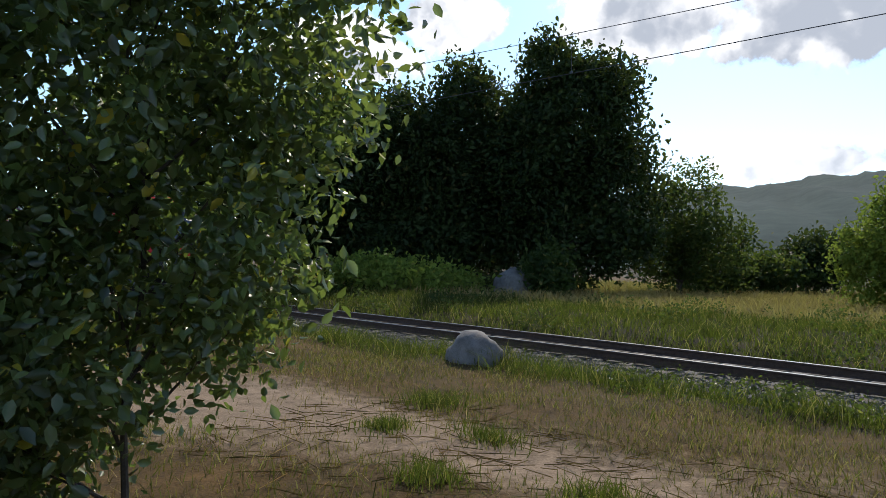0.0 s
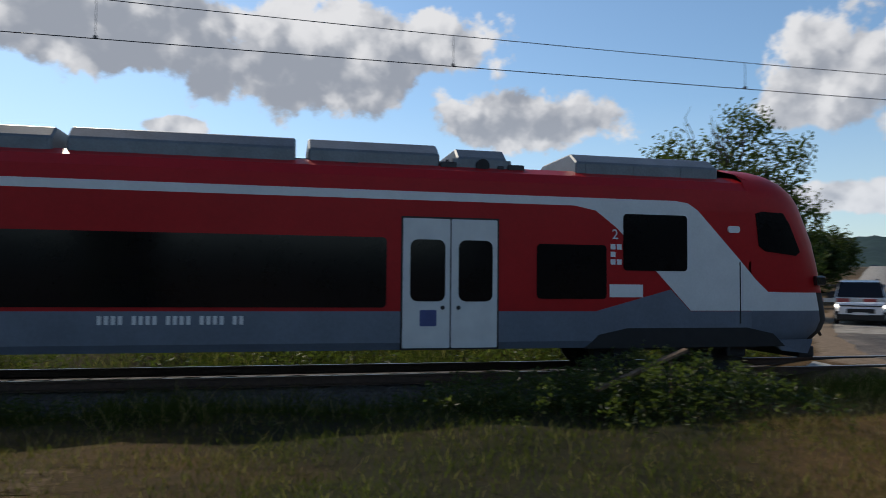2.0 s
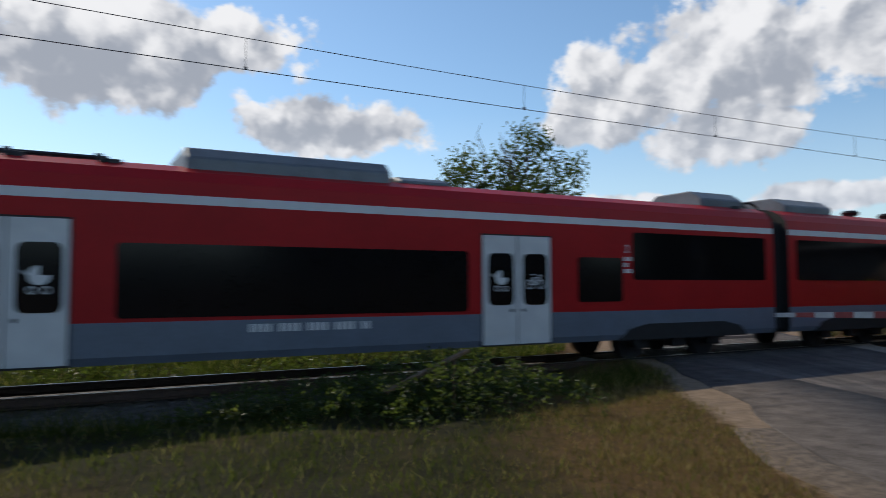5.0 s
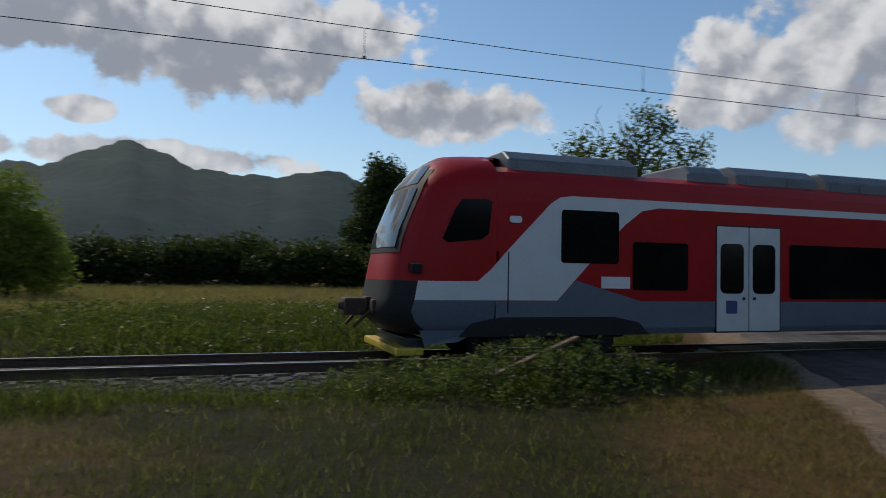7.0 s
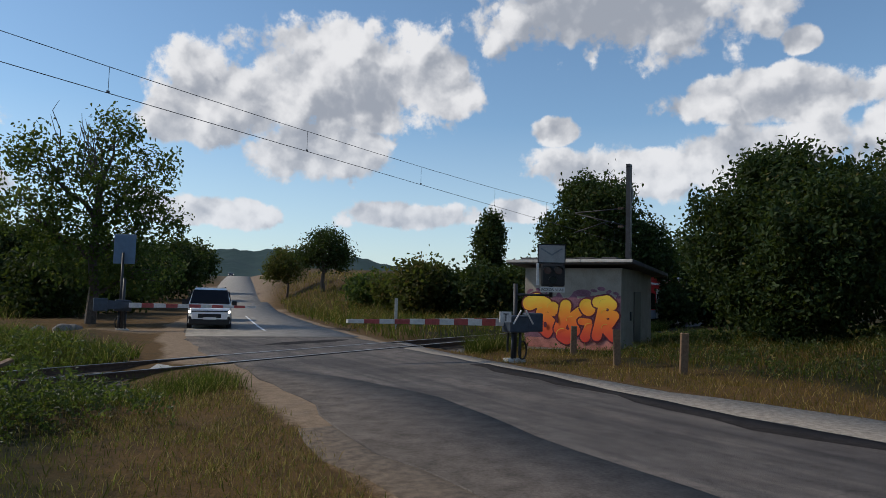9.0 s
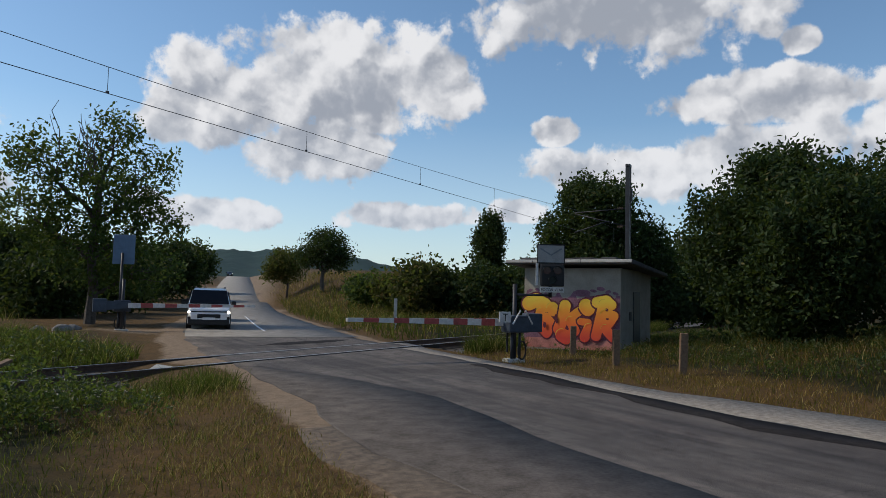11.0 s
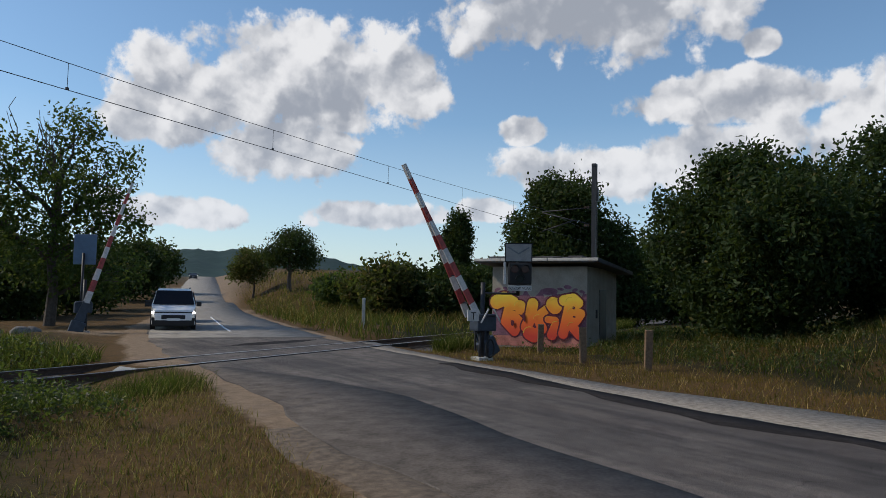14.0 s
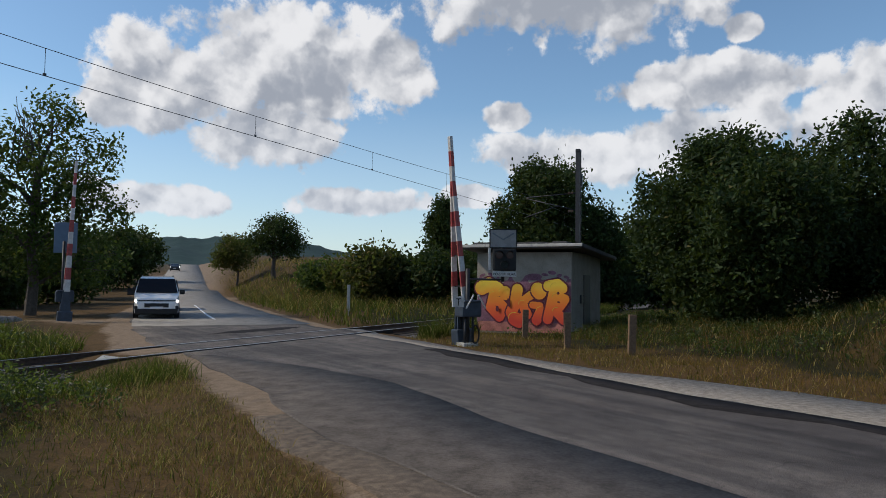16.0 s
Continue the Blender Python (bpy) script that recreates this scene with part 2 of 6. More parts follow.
M = dict(
    red=material("red_paint", 0.42, color=(0.40, 0.008, 0.010), vary=0.10, scale=1.2, spec=0.22),
    grey_paint=material("grey_paint", 0.4, color=(0.13, 0.155, 0.20), vary=0.12, scale=1.5),
    white_paint=material("white_paint", 0.4, color=(0.68, 0.68, 0.68), vary=0.06, scale=2.0),
    roof_grey=material("roof_grey", 0.42, color=(0.15, 0.165, 0.18), vary=0.2, scale=2.5, metal=0.3),
    dark_metal=material("dark_metal", 0.5, metal=0.3, color=(0.03, 0.03, 0.034), vary=0.3, scale=5),
    black=material("black_rubber_and_shade", 0.7, color=(0.012, 0.012, 0.013), vary=0.3),
    tinted=glass("tinted_glass", (0.007, 0.006, 0.007), 0.12, 0.22),
    windscreen=glass("windscreen_glass", (0.02, 0.022, 0.025), 0.03, 0.9),
    yellow=material("yellow_paint", 0.5, color=(0.6, 0.42, 0.04), vary=0.2),
    white_mark=material("white_marking", 0.5, color=(0.75, 0.75, 0.75), vary=0.05),
    blue_mark=material("blue_marking", 0.5, color=(0.06, 0.08, 0.22), vary=0.1),
    steel=material("rail_steel", 0.28, metal=0.9, color=(0.42, 0.40, 0.38), vary=0.15, scale=8),
    rust=material("rusty_steel", 0.75, metal=0.2, color=(0.075, 0.045, 0.032), vary=0.35, scale=14, bump=0.3),
    sleeper=material("sleeper_wood", 0.85, color=(0.06, 0.05, 0.042), vary=0.35, scale=9, bump=0.4),
    stone=material("pale_stone", 0.85, color=(0.17, 0.155, 0.145), vary=0.35, scale=7, bump=0.6, bump_scale=18),
    ballast=material("ballast_stone", 0.9, color=(0.10, 0.092, 0.088), vary=0.45, scale=14, bump=0.4, bump_scale=30),
    wood=material("weathered_wood", 0.8, color=(0.17, 0.105, 0.06), vary=0.35, scale=16, bump=0.3),
    bark=material("bark", 0.9, color=(0.075, 0.06, 0.048), vary=0.4, scale=10, bump=0.5),
    concrete=material("concrete", 0.85, color=(0.42, 0.41, 0.38), vary=0.2, scale=5, bump=0.3),
    render_wall=material("rendered_wall", 0.9, color=(0.31, 0.275, 0.23), vary=0.2, scale=2.2, bump=0.25, bump_scale=60),
    roof_felt=material("roof_felt", 0.8, color=(0.09, 0.085, 0.085), vary=0.35, scale=4),
    trim=material("gutter_paint", 0.5, color=(0.5, 0.47, 0.43), vary=0.15, scale=5),
    barrier_red=material("barrier_red", 0.5, color=(0.32, 0.05, 0.045), vary=0.35, scale=9),
    barrier_white=material("barrier_white", 0.5, color=(0.54, 0.52, 0.50), vary=0.22, scale=9),
    barrier_blue=material("barrier_housing", 0.5, color=(0.035, 0.05, 0.075), vary=0.3, scale=6),
    sign_grey=material("weathered_sign", 0.6, color=(0.27, 0.26, 0.25), vary=0.2, scale=5),
    back_blue=material("sign_back", 0.5, color=(0.10, 0.16, 0.24), vary=0.12, scale=5),
    van_white=material("van_paint", 0.3, color=(0.80, 0.80, 0.80), vary=0.03, scale=3, coat=0.5),
    car_dark=material("car_paint", 0.3, color=(0.02, 0.022, 0.025), vary=0.1, coat=0.5),
    headlight=material("headlight", 0.2, color=(0.9, 0.9, 0.85), vary=0.02, emit=((1, 0.95, 0.85), 6.0)),
    red_light=material("red_lens", 0.2, color=(0.05, 0.006, 0.006), vary=0.1),
    tyre=material("tyre", 0.85, color=(0.016, 0.016, 0.017), vary=0.2),
    wire=material("wire", 0.5, metal=0.6, color=(0.06, 0.06, 0.065), vary=0.1),
    orange_blob=None, maroon=material("maroon_spray", 0.8, color=(0.10, 0.012, 0.025), vary=0.2, scale=4),
    purple=material("purple_spray", 0.85, color=(0.20, 0.09, 0.13), vary=0.4, scale=2.5),
    pink=material("pink_spray", 0.85, color=(0.42, 0.16, 0.13), vary=0.4, scale=3),
    straw=leaf_material("dry_grass", (0.060, 0.034, 0.010), (0.260, 0.146, 0.044), (0.46, 0.33, 0.14), 0.1, 0.35, 0.8),
    field_straw=leaf_material("field_straw", (0.24, 0.15, 0.06), (0.46, 0.32, 0.14), (0.5, 0.36, 0.16), 0.1, 0.4, 0.8),
    grass=leaf_material("green_grass", (0.008, 0.012, 0.002), (0.036, 0.036, 0.006), (0.36, 0.28, 0.11), 0.12, 0.45, 0.7),
    weeds=leaf_material("weeds", (0.009, 0.019, 0.004), (0.042, 0.064, 0.013), (0.3, 0.28, 0.08), 0.03, 0.45, 0.45, 0.45),
    leaf_near=leaf_material("glossy_leaves", (0.030, 0.055, 0.020), (0.180, 0.250, 0.085), (0.45, 0.38, 0.04), 0.02, 0.5, 0.33, 1.0),
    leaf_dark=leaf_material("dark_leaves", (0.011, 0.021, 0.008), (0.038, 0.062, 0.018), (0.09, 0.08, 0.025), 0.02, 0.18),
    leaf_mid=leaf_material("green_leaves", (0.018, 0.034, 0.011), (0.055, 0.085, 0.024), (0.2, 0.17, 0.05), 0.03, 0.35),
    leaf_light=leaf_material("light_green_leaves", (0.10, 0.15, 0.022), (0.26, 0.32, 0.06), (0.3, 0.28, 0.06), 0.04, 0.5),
    leaf_olive=leaf_material("olive_leaves", (0.035, 0.036, 0.012), (0.085, 0.078, 0.024), (0.2, 0.13, 0.04), 0.08, 0.35),
)


def spray_color(N, pos):
    z = N.n("ShaderNodeSeparateXYZ", {0: pos}).outputs[2]
    f = N.math("ADD", z, N.math("MULTIPLY", N.noise(pos, 2.0, 3.0), 0.35))
    return N.ramp(N.math("MULTIPLY", f, 0.5), [(0.26, (0.60, 0.045, 0.025)), (0.50, (0.78, 0.13, 0.02)), (0.74, (0.80, 0.30, 0.02)), (0.92, (0.80, 0.55, 0.05))])


M["orange_blob"] = material("orange_spray", 0.75, build=spray_color)


def door_grey(N, pos):
    return N.ramp(N.noise(pos, 3.0, 4.0), [(0.3, (0.60, 0.60, 0.60)), (0.7, (0.70, 0.70, 0.69))])


M["door_paint"] = material("door_paint", 0.4, build=door_grey)

# ---- shape helpers ----


def smooth(a, b, x):
    t = np.clip((x - a) / (b - a), 0, 1)
    return t * t * (3 - 2 * t)


def mesh_object(name, verts, faces, mats, parent=None, label="", smoothed=False, index=None):
    me = bpy.data.meshes.new(name)
    me.from_pydata([tuple(v) for v in verts], [], [tuple(f) for f in faces])
    for m in (mats if isinstance(mats, (list, tuple)) else [mats]):
        me.materials.append(m)
    if index is not None:
        me.polygons.foreach_set("material_index", index)
    if smoothed:
        me.polygons.foreach_set("use_smooth", [True] * len(me.polygons))
    me.update()
    ob = new(name, me)
    if parent:
        ob.parent = parent
    if label:
        ob["label"] = label
    return ob


def part(name, bm, mat, parent=None, label="", smoothed=False):
    bmesh.ops.recalc_face_normals(bm, faces=bm.faces)
    me = bpy.data.meshes.new(name)
    bm.to_mesh(me)
    bm.free()
    for m in (mat if isinstance(mat, (list, tuple)) else [mat]):
        me.materials.append(m)
    if smoothed:
        me.polygons.foreach_set("use_smooth", [True] * len(me.polygons))
    ob = new(name, me)
    if parent:
        ob.parent = parent
    if label:
        ob["label"] = label
    return ob


def thing(name, m, label, category, group="", kind=""):
    ob = new(name)
    ob.matrix_world = m
    ob.empty_display_size = 0.3
    return tagged(ob, label, category, group, kind)


def add_box(bm, x0, x1, y0, y1, z0, z1, bevel=0.0, mi=0, m=None):
    r = bmesh.ops.create_cube(bm, size=1.0)
    vs = r["verts"]
    for v in vs:
        v.co = Vector((x0 + (v.co.x + .5) * (x1 - x0), y0 + (v.co.y + .5) * (y1 - y0), z0 + (v.co.z + .5) * (z1 - z0)))
    fs = {f for v in vs for f in v.link_faces}
    if bevel:
        es = list({e for v in vs for e in v.link_edges})
        r = bmesh.ops.bevel(bm, geom=es, offset=bevel, segments=2, affect="EDGES", profile=0.6)
        fs = set(r["faces"]) | {f for f in fs if f.is_valid}
        vs = list({v for f in fs for v in f.verts})
    for f in fs:
        f.material_index = mi
    if m:
        bmesh.ops.transform(bm, matrix=m, verts=vs)
    return vs


def add_tube(bm, a, b, r0, r1=None, seg=10, mi=0):
    a, b = Vector(a), Vector(b)
    r1 = r0 if r1 is None else r1
    q = (b - a).to_track_quat("Z", "Y").to_matrix()
    rings = []
    for c, r in ((a, r0), (b, r1)):
        rings.append([bm.verts.new(c + q @ Vector((r * math.cos(2 * math.pi * i / seg), r * math.sin(2 * math.pi * i / seg), 0))) for i in range(seg)])
    fs = [bm.faces.new((rings[0][i], rings[0][(i + 1) % seg], rings[1][(i + 1) % seg], rings[1][i])) for i in range(seg)]
    fs += [bm.faces.new(rings[0][::-1]), bm.faces.new(rings[1])]
    for f in fs:
        f.material_index = mi
    return rings


def add_prism(bm, poly, axis_a, axis_b, mi=0):
    """A flat outline of 3D points, drawn out from axis_a to axis_b (vectors added to it)."""
    lo = [bm.verts.new(Vector(p) + Vector(axis_a)) for p in poly]
    hi = [bm.verts.new(Vector(p) + Vector(axis_b)) for p in poly]
    n = len(poly)
    fs = [bm.faces.new(lo[::-1]), bm.faces.new(hi)] + [bm.faces.new((lo[i], lo[(i + 1) % n], hi[(i + 1) % n], hi[i])) for i in range(n)]
    for f in fs:
        f.material_index = mi
    return fs


def rounded(x0, x1, z0, z1, r, n=4):
    pts = []
    for cx, cz, a0 in ((x1 - r, z1 - r, 0), (x0 + r, z1 - r, 90), (x0 + r, z0 + r, 180), (x1 - r, z0 + r, 270)):
        for i in range(n + 1):
            a = radians(a0 + 90 * i / n)
            pts.append((cx + r * math.cos(a), cz + r * math.sin(a)))
    return pts


def box_part(name, mat, parent, x0, x1, y0, y1, z0, z1, bevel=0.0, label=""):
    bm = bmesh.new()
    add_box(bm, x0, x1, y0, y1, z0, z1, bevel)
    return part(name, bm, mat, parent, label)


def tube_part(name, mat, parent, a, b, r0, r1=None, label="", seg=12):
    bm = bmesh.new()
    add_tube(bm, a, b, r0, r1, seg)
    return part(name, bm, mat, parent, label, True)


def leaves(centres, spread, per, size, rng, slim=0.45, droop=0.3):
    """Leaf blades (folded diamonds) round clump centres; returns vertices and faces."""
    n = len(centres) * per
    c = np.repeat(centres, per, 0) + rng.normal(0, 1, (n, 3)) * np.asarray(spread)
    d = rng.normal(0, 1, (n, 3))
    d[:, 2] -= droop
    d /= np.linalg.norm(d, axis=1, keepdims=True)
    o = np.cross(d, rng.normal(0, 1, (n, 3)))
    o /= np.linalg.norm(o, axis=1, keepdims=True) + 1e-9
    up = np.cross(d, o)
    s = size * rng.uniform(0.6, 1.3, (n, 1))
    base, tip = c - d * s / 2, c + d * s / 2 - up * s * 0.10
    w = o * s * slim / 2
    side = [c + w * k + up * s * .1 * abs(k) + d * s * q for k, q in ((.8, -.26), (.85, .08), (-.85, .08), (-.8, -.26))]
    v = np.stack([base, side[0], side[1], tip, side[2], side[3]], 1).reshape(-1, 3)
    k = np.arange(n)[:, None] * 6
    f = np.concatenate([k + [0, 1, 2, 3], k + [0, 3, 4, 5]], 0)
    return v, f


def fast_mesh(name, v, f, mats, parent=None, label="", index=None, smoothed=False):
    me = bpy.data.meshes.new(name)
    v, f = np.asarray(v, np.float32), np.asarray(f, np.int32)
    k = f.shape[1]
    me.vertices.add(len(v))
    me.vertices.foreach_set("co", v.ravel())
    me.loops.add(f.size)
    me.loops.foreach_set("vertex_index", f.ravel())
    me.polygons.add(len(f))
    me.polygons.foreach_set("loop_start", np.arange(0, f.size, k, dtype=np.int32))
    me.polygons.foreach_set("loop_total", np.full(len(f), k, np.int32))
    for m in (mats if isinstance(mats, (list, tuple)) else [mats]):
        me.materials.append(m)
    if index is not None:
        me.polygons.foreach_set("material_index", np.asarray(index, np.int32))
    if smoothed:
        me.polygons.foreach_set("use_smooth", np.ones(len(f), bool))
    me.update(calc_edges=True)
    ob = new(name, me)
    if parent:
        ob.parent = parent
    if label:
        ob["label"] = label
    return ob


# ---- lie of the land ----
TRACK_Y, RAIL_N, RAIL_F = 12.92, 12.17, 13.67
ROAD = [(1.0, -14.0, 3.65), (4.2, -7.0, 3.65), (7.6, -0.5, 3.65), (10.95, 5.4, 3.6), (14.5, 11.0, 3.45), (16.2, 13.3, 3.35), (20.2, 18.6, 3.2), (24.6, 23.6, 3.1),
        (39.8, 40.0, 3.1), (70.0, 71.5, 3.1), (110.0, 112.5, 3.1), (170.0, 173.0, 3.1), (240.0, 243.0, 3.1)]


def road_at(step=0.8):
    """Middle line of the road, evenly stepped: x, y, half width, and the unit vector along it."""
    p = np.array(ROAD)
    s = np.r_[0, np.cumsum(np.hypot(*np.diff(p[:, :2], axis=0).T))]
    q = np.concatenate([np.arange(0, 60, step), np.arange(60, s[-1], 4.0)])
    out = np.stack([np.interp(q, s, p[:, i]) for i in range(3)], 1)
    for _ in range(6):
        out[1:-1] = (out[:-2] + 2 * out[1:-1] + out[2:]) / 4
    d = np.gradient(out[:, :2], axis=0)
    d /= np.linalg.norm(d, axis=1, keepdims=True)
    return np.c_[out, d]


ROAD_LINE = road_at()


def left_edge(y):
    """Width of the asphalt left of the middle line."""
    return np.interp(y, [-6, 2, 3.5, 5.7, 8, 11, 13, 18], [3.6, 3.52, 3.45, 3.02, 2.92, 2.92, 3.2, 3.2])


def right_edge(y):
    return np.interp(y, [-8, -1, 1.5, 2.8, 4.8, 7.5, 9.7, 13, 18, 24], [2.3, 2.15, 2.2, 2.28, 2.5, 2.95, 2.98, 2.95, 2.9, 3.1])


def left_grass(y):
    """Where grass begins beyond the bare shoulder."""
    return np.interp(y, [-6, 3, 4, 5.5, 7, 9, 11, 14], [4.3, 3.95, 3.7, 3.32, 3.15, 3.12, 3.0, 3.7])


def right_grass(y):
    return np.interp(y, [-6, -1, 1.5, 3.2, 5, 7.5, 9.7, 12.5, 16], [3.95, 3.75, 3.58, 3.5, 3.1, 3.2, 3.25, 3.3, 3.6])


def road_distance(x, y):
    """Signed distance from the road's middle line (right of it positive), seen along the road."""
    x, y = np.asarray(x, float), np.asarray(y, float)
    best, side = np.full(x.shape, 1e9), np.zeros(x.shape)
    line = np.concatenate([ROAD_LINE[:76:2], ROAD_LINE[76::4]])
    for px, py, _, dx, dy in line:
        rx, ry = x - px, y - py
        along = np.clip(rx * dx + ry * dy, -10, 10)
        off = rx * dy - ry * dx
        dist = np.hypot(rx - along * dx, ry - along * dy)
        near = dist < best
        best, side = np.where(near, dist, best), np.where(near, np.sign(off), side)
    return best * side


def land(x, y, r=None):
    """Height of the ground."""
    x, y = np.asarray(x, float), np.asarray(y, float)
    r = road_distance(x, y) if r is None else r
    open_ground = smooth(3.9, 6.2, np.abs(r))
    z = -0.30 * (1 - smooth(2.1, 3.6, np.abs(y - TRACK_Y))) * open_ground
    z = z + 0.22 * smooth(3.2, 6.5, y - TRACK_Y) * (1 - smooth(7, 16, y - TRACK_Y)) * open_ground
    p = (x - 17.5) * .70 + (y - 16) * .714
    z = z + 0.042 * np.sqrt(np.maximum(0, p - 38) ** 2 + 16) - 0.168
    z = z - 0.03 * np.maximum(0, p - 190)
    # bank on the right of the near road
    z = z + .35 * smooth(7, 13, r) * (1 - smooth(4, 8.5, y)) + 2.1 * smooth(7.5, 13, r) * smooth(-1.5, 8.0, -y)
    # verge beyond the track, right of the far road
    z = z + 0.9 * smooth(5, 14, r) * smooth(20, 32, y)
    z = z + 2.3 * smooth(3.7, 10.5, r) * smooth(30, 58, y) * (1 - smooth(150, 210, y))
    # ground away from the near road and the lane is uneven
    z = z + 0.05 * open_ground * (np.sin(x * 1.3 + y * .7) * np.sin(y * 1.1 - x * .4) + .5 * np.sin(x * 3.1 + 1) * np.sin(y * 2.7))
    return z - 0.045 * smooth(3.2, 4.4, np.abs(r))

# ---- ground ----


def zones(x, y, r):
    """How bare, how dry and how green the ground is, from 0 to 1."""
    wob = 0.5 * np.sin(x * .9 + 2 * np.sin(y * .5)) + 0.4 * np.sin(y * 1.7 + x * .6)
    bare = smooth(0.3, 1.0, 1 - np.abs((y - (5.4 + .22 * (x + 5)) + .4 * wob) / 3.0)) * (1 - smooth(-4.4, -1.6, x + wob)) * smooth(-22, -12, x)
    side = np.where(r > 0, right_grass(y), left_grass(y))
    bare = np.maximum(bare, 1 - smooth(-.22, .22, np.abs(r) + .14 * wob - side))
    bare = np.maximum(bare, smooth(0, 1, 1 - np.hypot((x - 18.8) / 4.2, (y - 24.6) / 3.4)))
    dry = np.maximum(np.where(r > 0, 1 - smooth(6.3, 8.6, r + .6 * wob), 1 - smooth(4.2, 6.8, -r + .6 * wob)), .75 * (1 - smooth(-2.5, .5, x + wob)) * (1 - smooth(8.2, 9.6, y)))
    dry = np.maximum(dry, .9 * smooth(20, 25, y + 2 * wob) * (1 - smooth(90, 140, y)) * (.7 + .3 * smooth(-.4, .6, np.sin(x * .11 + 1) + np.sin(y * .23))))
    dry = np.maximum(dry, .55 * smooth(7, 10, r) * (1 - smooth(8, 12, y)) * smooth(-.2, .7, wob))
    return np.clip(bare, 0, 1), np.clip(dry, 0, 1)


def ground_color(N, pos):
    bare = N.n("ShaderNodeAttribute")
    bare.attribute_name = "bare"
    dry = N.n("ShaderNodeAttribute")
    dry.attribute_name = "dry"
    n1, n2, n3 = N.noise(pos, 0.7, 5.0), N.noise(pos, 5.0, 6.0, 0.65), N.noise(pos, 45.0, 4.0)
    green = N.ramp(N.math("ADD", N.math("MULTIPLY", n2, .6), N.math("MULTIPLY", n3, .4)), [(0.3, (0.007, 0.008, 0.002)), (0.7, (0.030, 0.028, 0.007))])
    straw = N.ramp(N.math("ADD", N.math("MULTIPLY", n2, .5), N.math("MULTIPLY", n3, .5)), [(0.3, (0.026, 0.015, 0.005)), (0.7, (0.165, 0.093, 0.030))])
    earth = N.ramp(N.math("ADD", N.math("MULTIPLY", n2, .5), N.math("MULTIPLY", n3, .5)), [(0.3, (0.110, 0.075, 0.048)), (0.7, (0.36, 0.265, 0.18))])
    fd = N.math("MULTIPLY_ADD", N.math("SUBTRACT", n1, 0.5), 1.6, dry.outputs["Fac"], True)
    fb = N.math("MULTIPLY_ADD", N.math("SUBTRACT", n2, 0.5), 1.8, N.math("MULTIPLY_ADD", bare.outputs["Fac"], 1.7, -0.45), True)
    return N.mix(fb, N.mix(fd, green, straw), earth)


def build_ground():
    def axis(lo, a, b, hi, step, far):
        mid = np.arange(a, b + 1e-6, step)
        out = [np.array([])]
        g, s = [], step
        x = a
        while x > lo:
            s *= 1.18
            x -= min(s, far)
            g.append(x)
        h, s, x = [], step, b
        while x < hi:
            s *= 1.18
            x += min(s, far)
            h.append(x)
        return np.r_[g[::-1], mid, h]
    xs, ys = axis(-1600, -24, 36, 1600, 0.3, 90), axis(-1400, -6, 34, 1700, 0.3, 90)
    X, Y = np.meshgrid(xs, ys)
    r = road_distance(X, Y)
    Z = land(X, Y, r)
    nx, ny = len(xs), len(ys)
    i = np.arange(nx * ny).reshape(ny, nx)
    f = np.stack([i[:-1, :-1], i[:-1, 1:], i[1:, 1:], i[1:, :-1]], -1).reshape(-1, 4)
    ob = fast_mesh("ground", np.stack([X, Y, Z], -1).reshape(-1, 3), f, material("ground_soil", 0.95, build=ground_color, bump=0.8, bump_scale=22, spec=0.2), smoothed=True)
    bare, dry = zones(X, Y, r)
    for name, val in (("bare", bare), ("dry", dry)):
        a = ob.data.attributes.new(name, "FLOAT", "POINT")
        a.data.foreach_set("value", val.ravel().astype(np.float32))
    return tagged(ob, "dry grass and bare earth beside a road and railway", "ground", kind="structure")


build_ground()


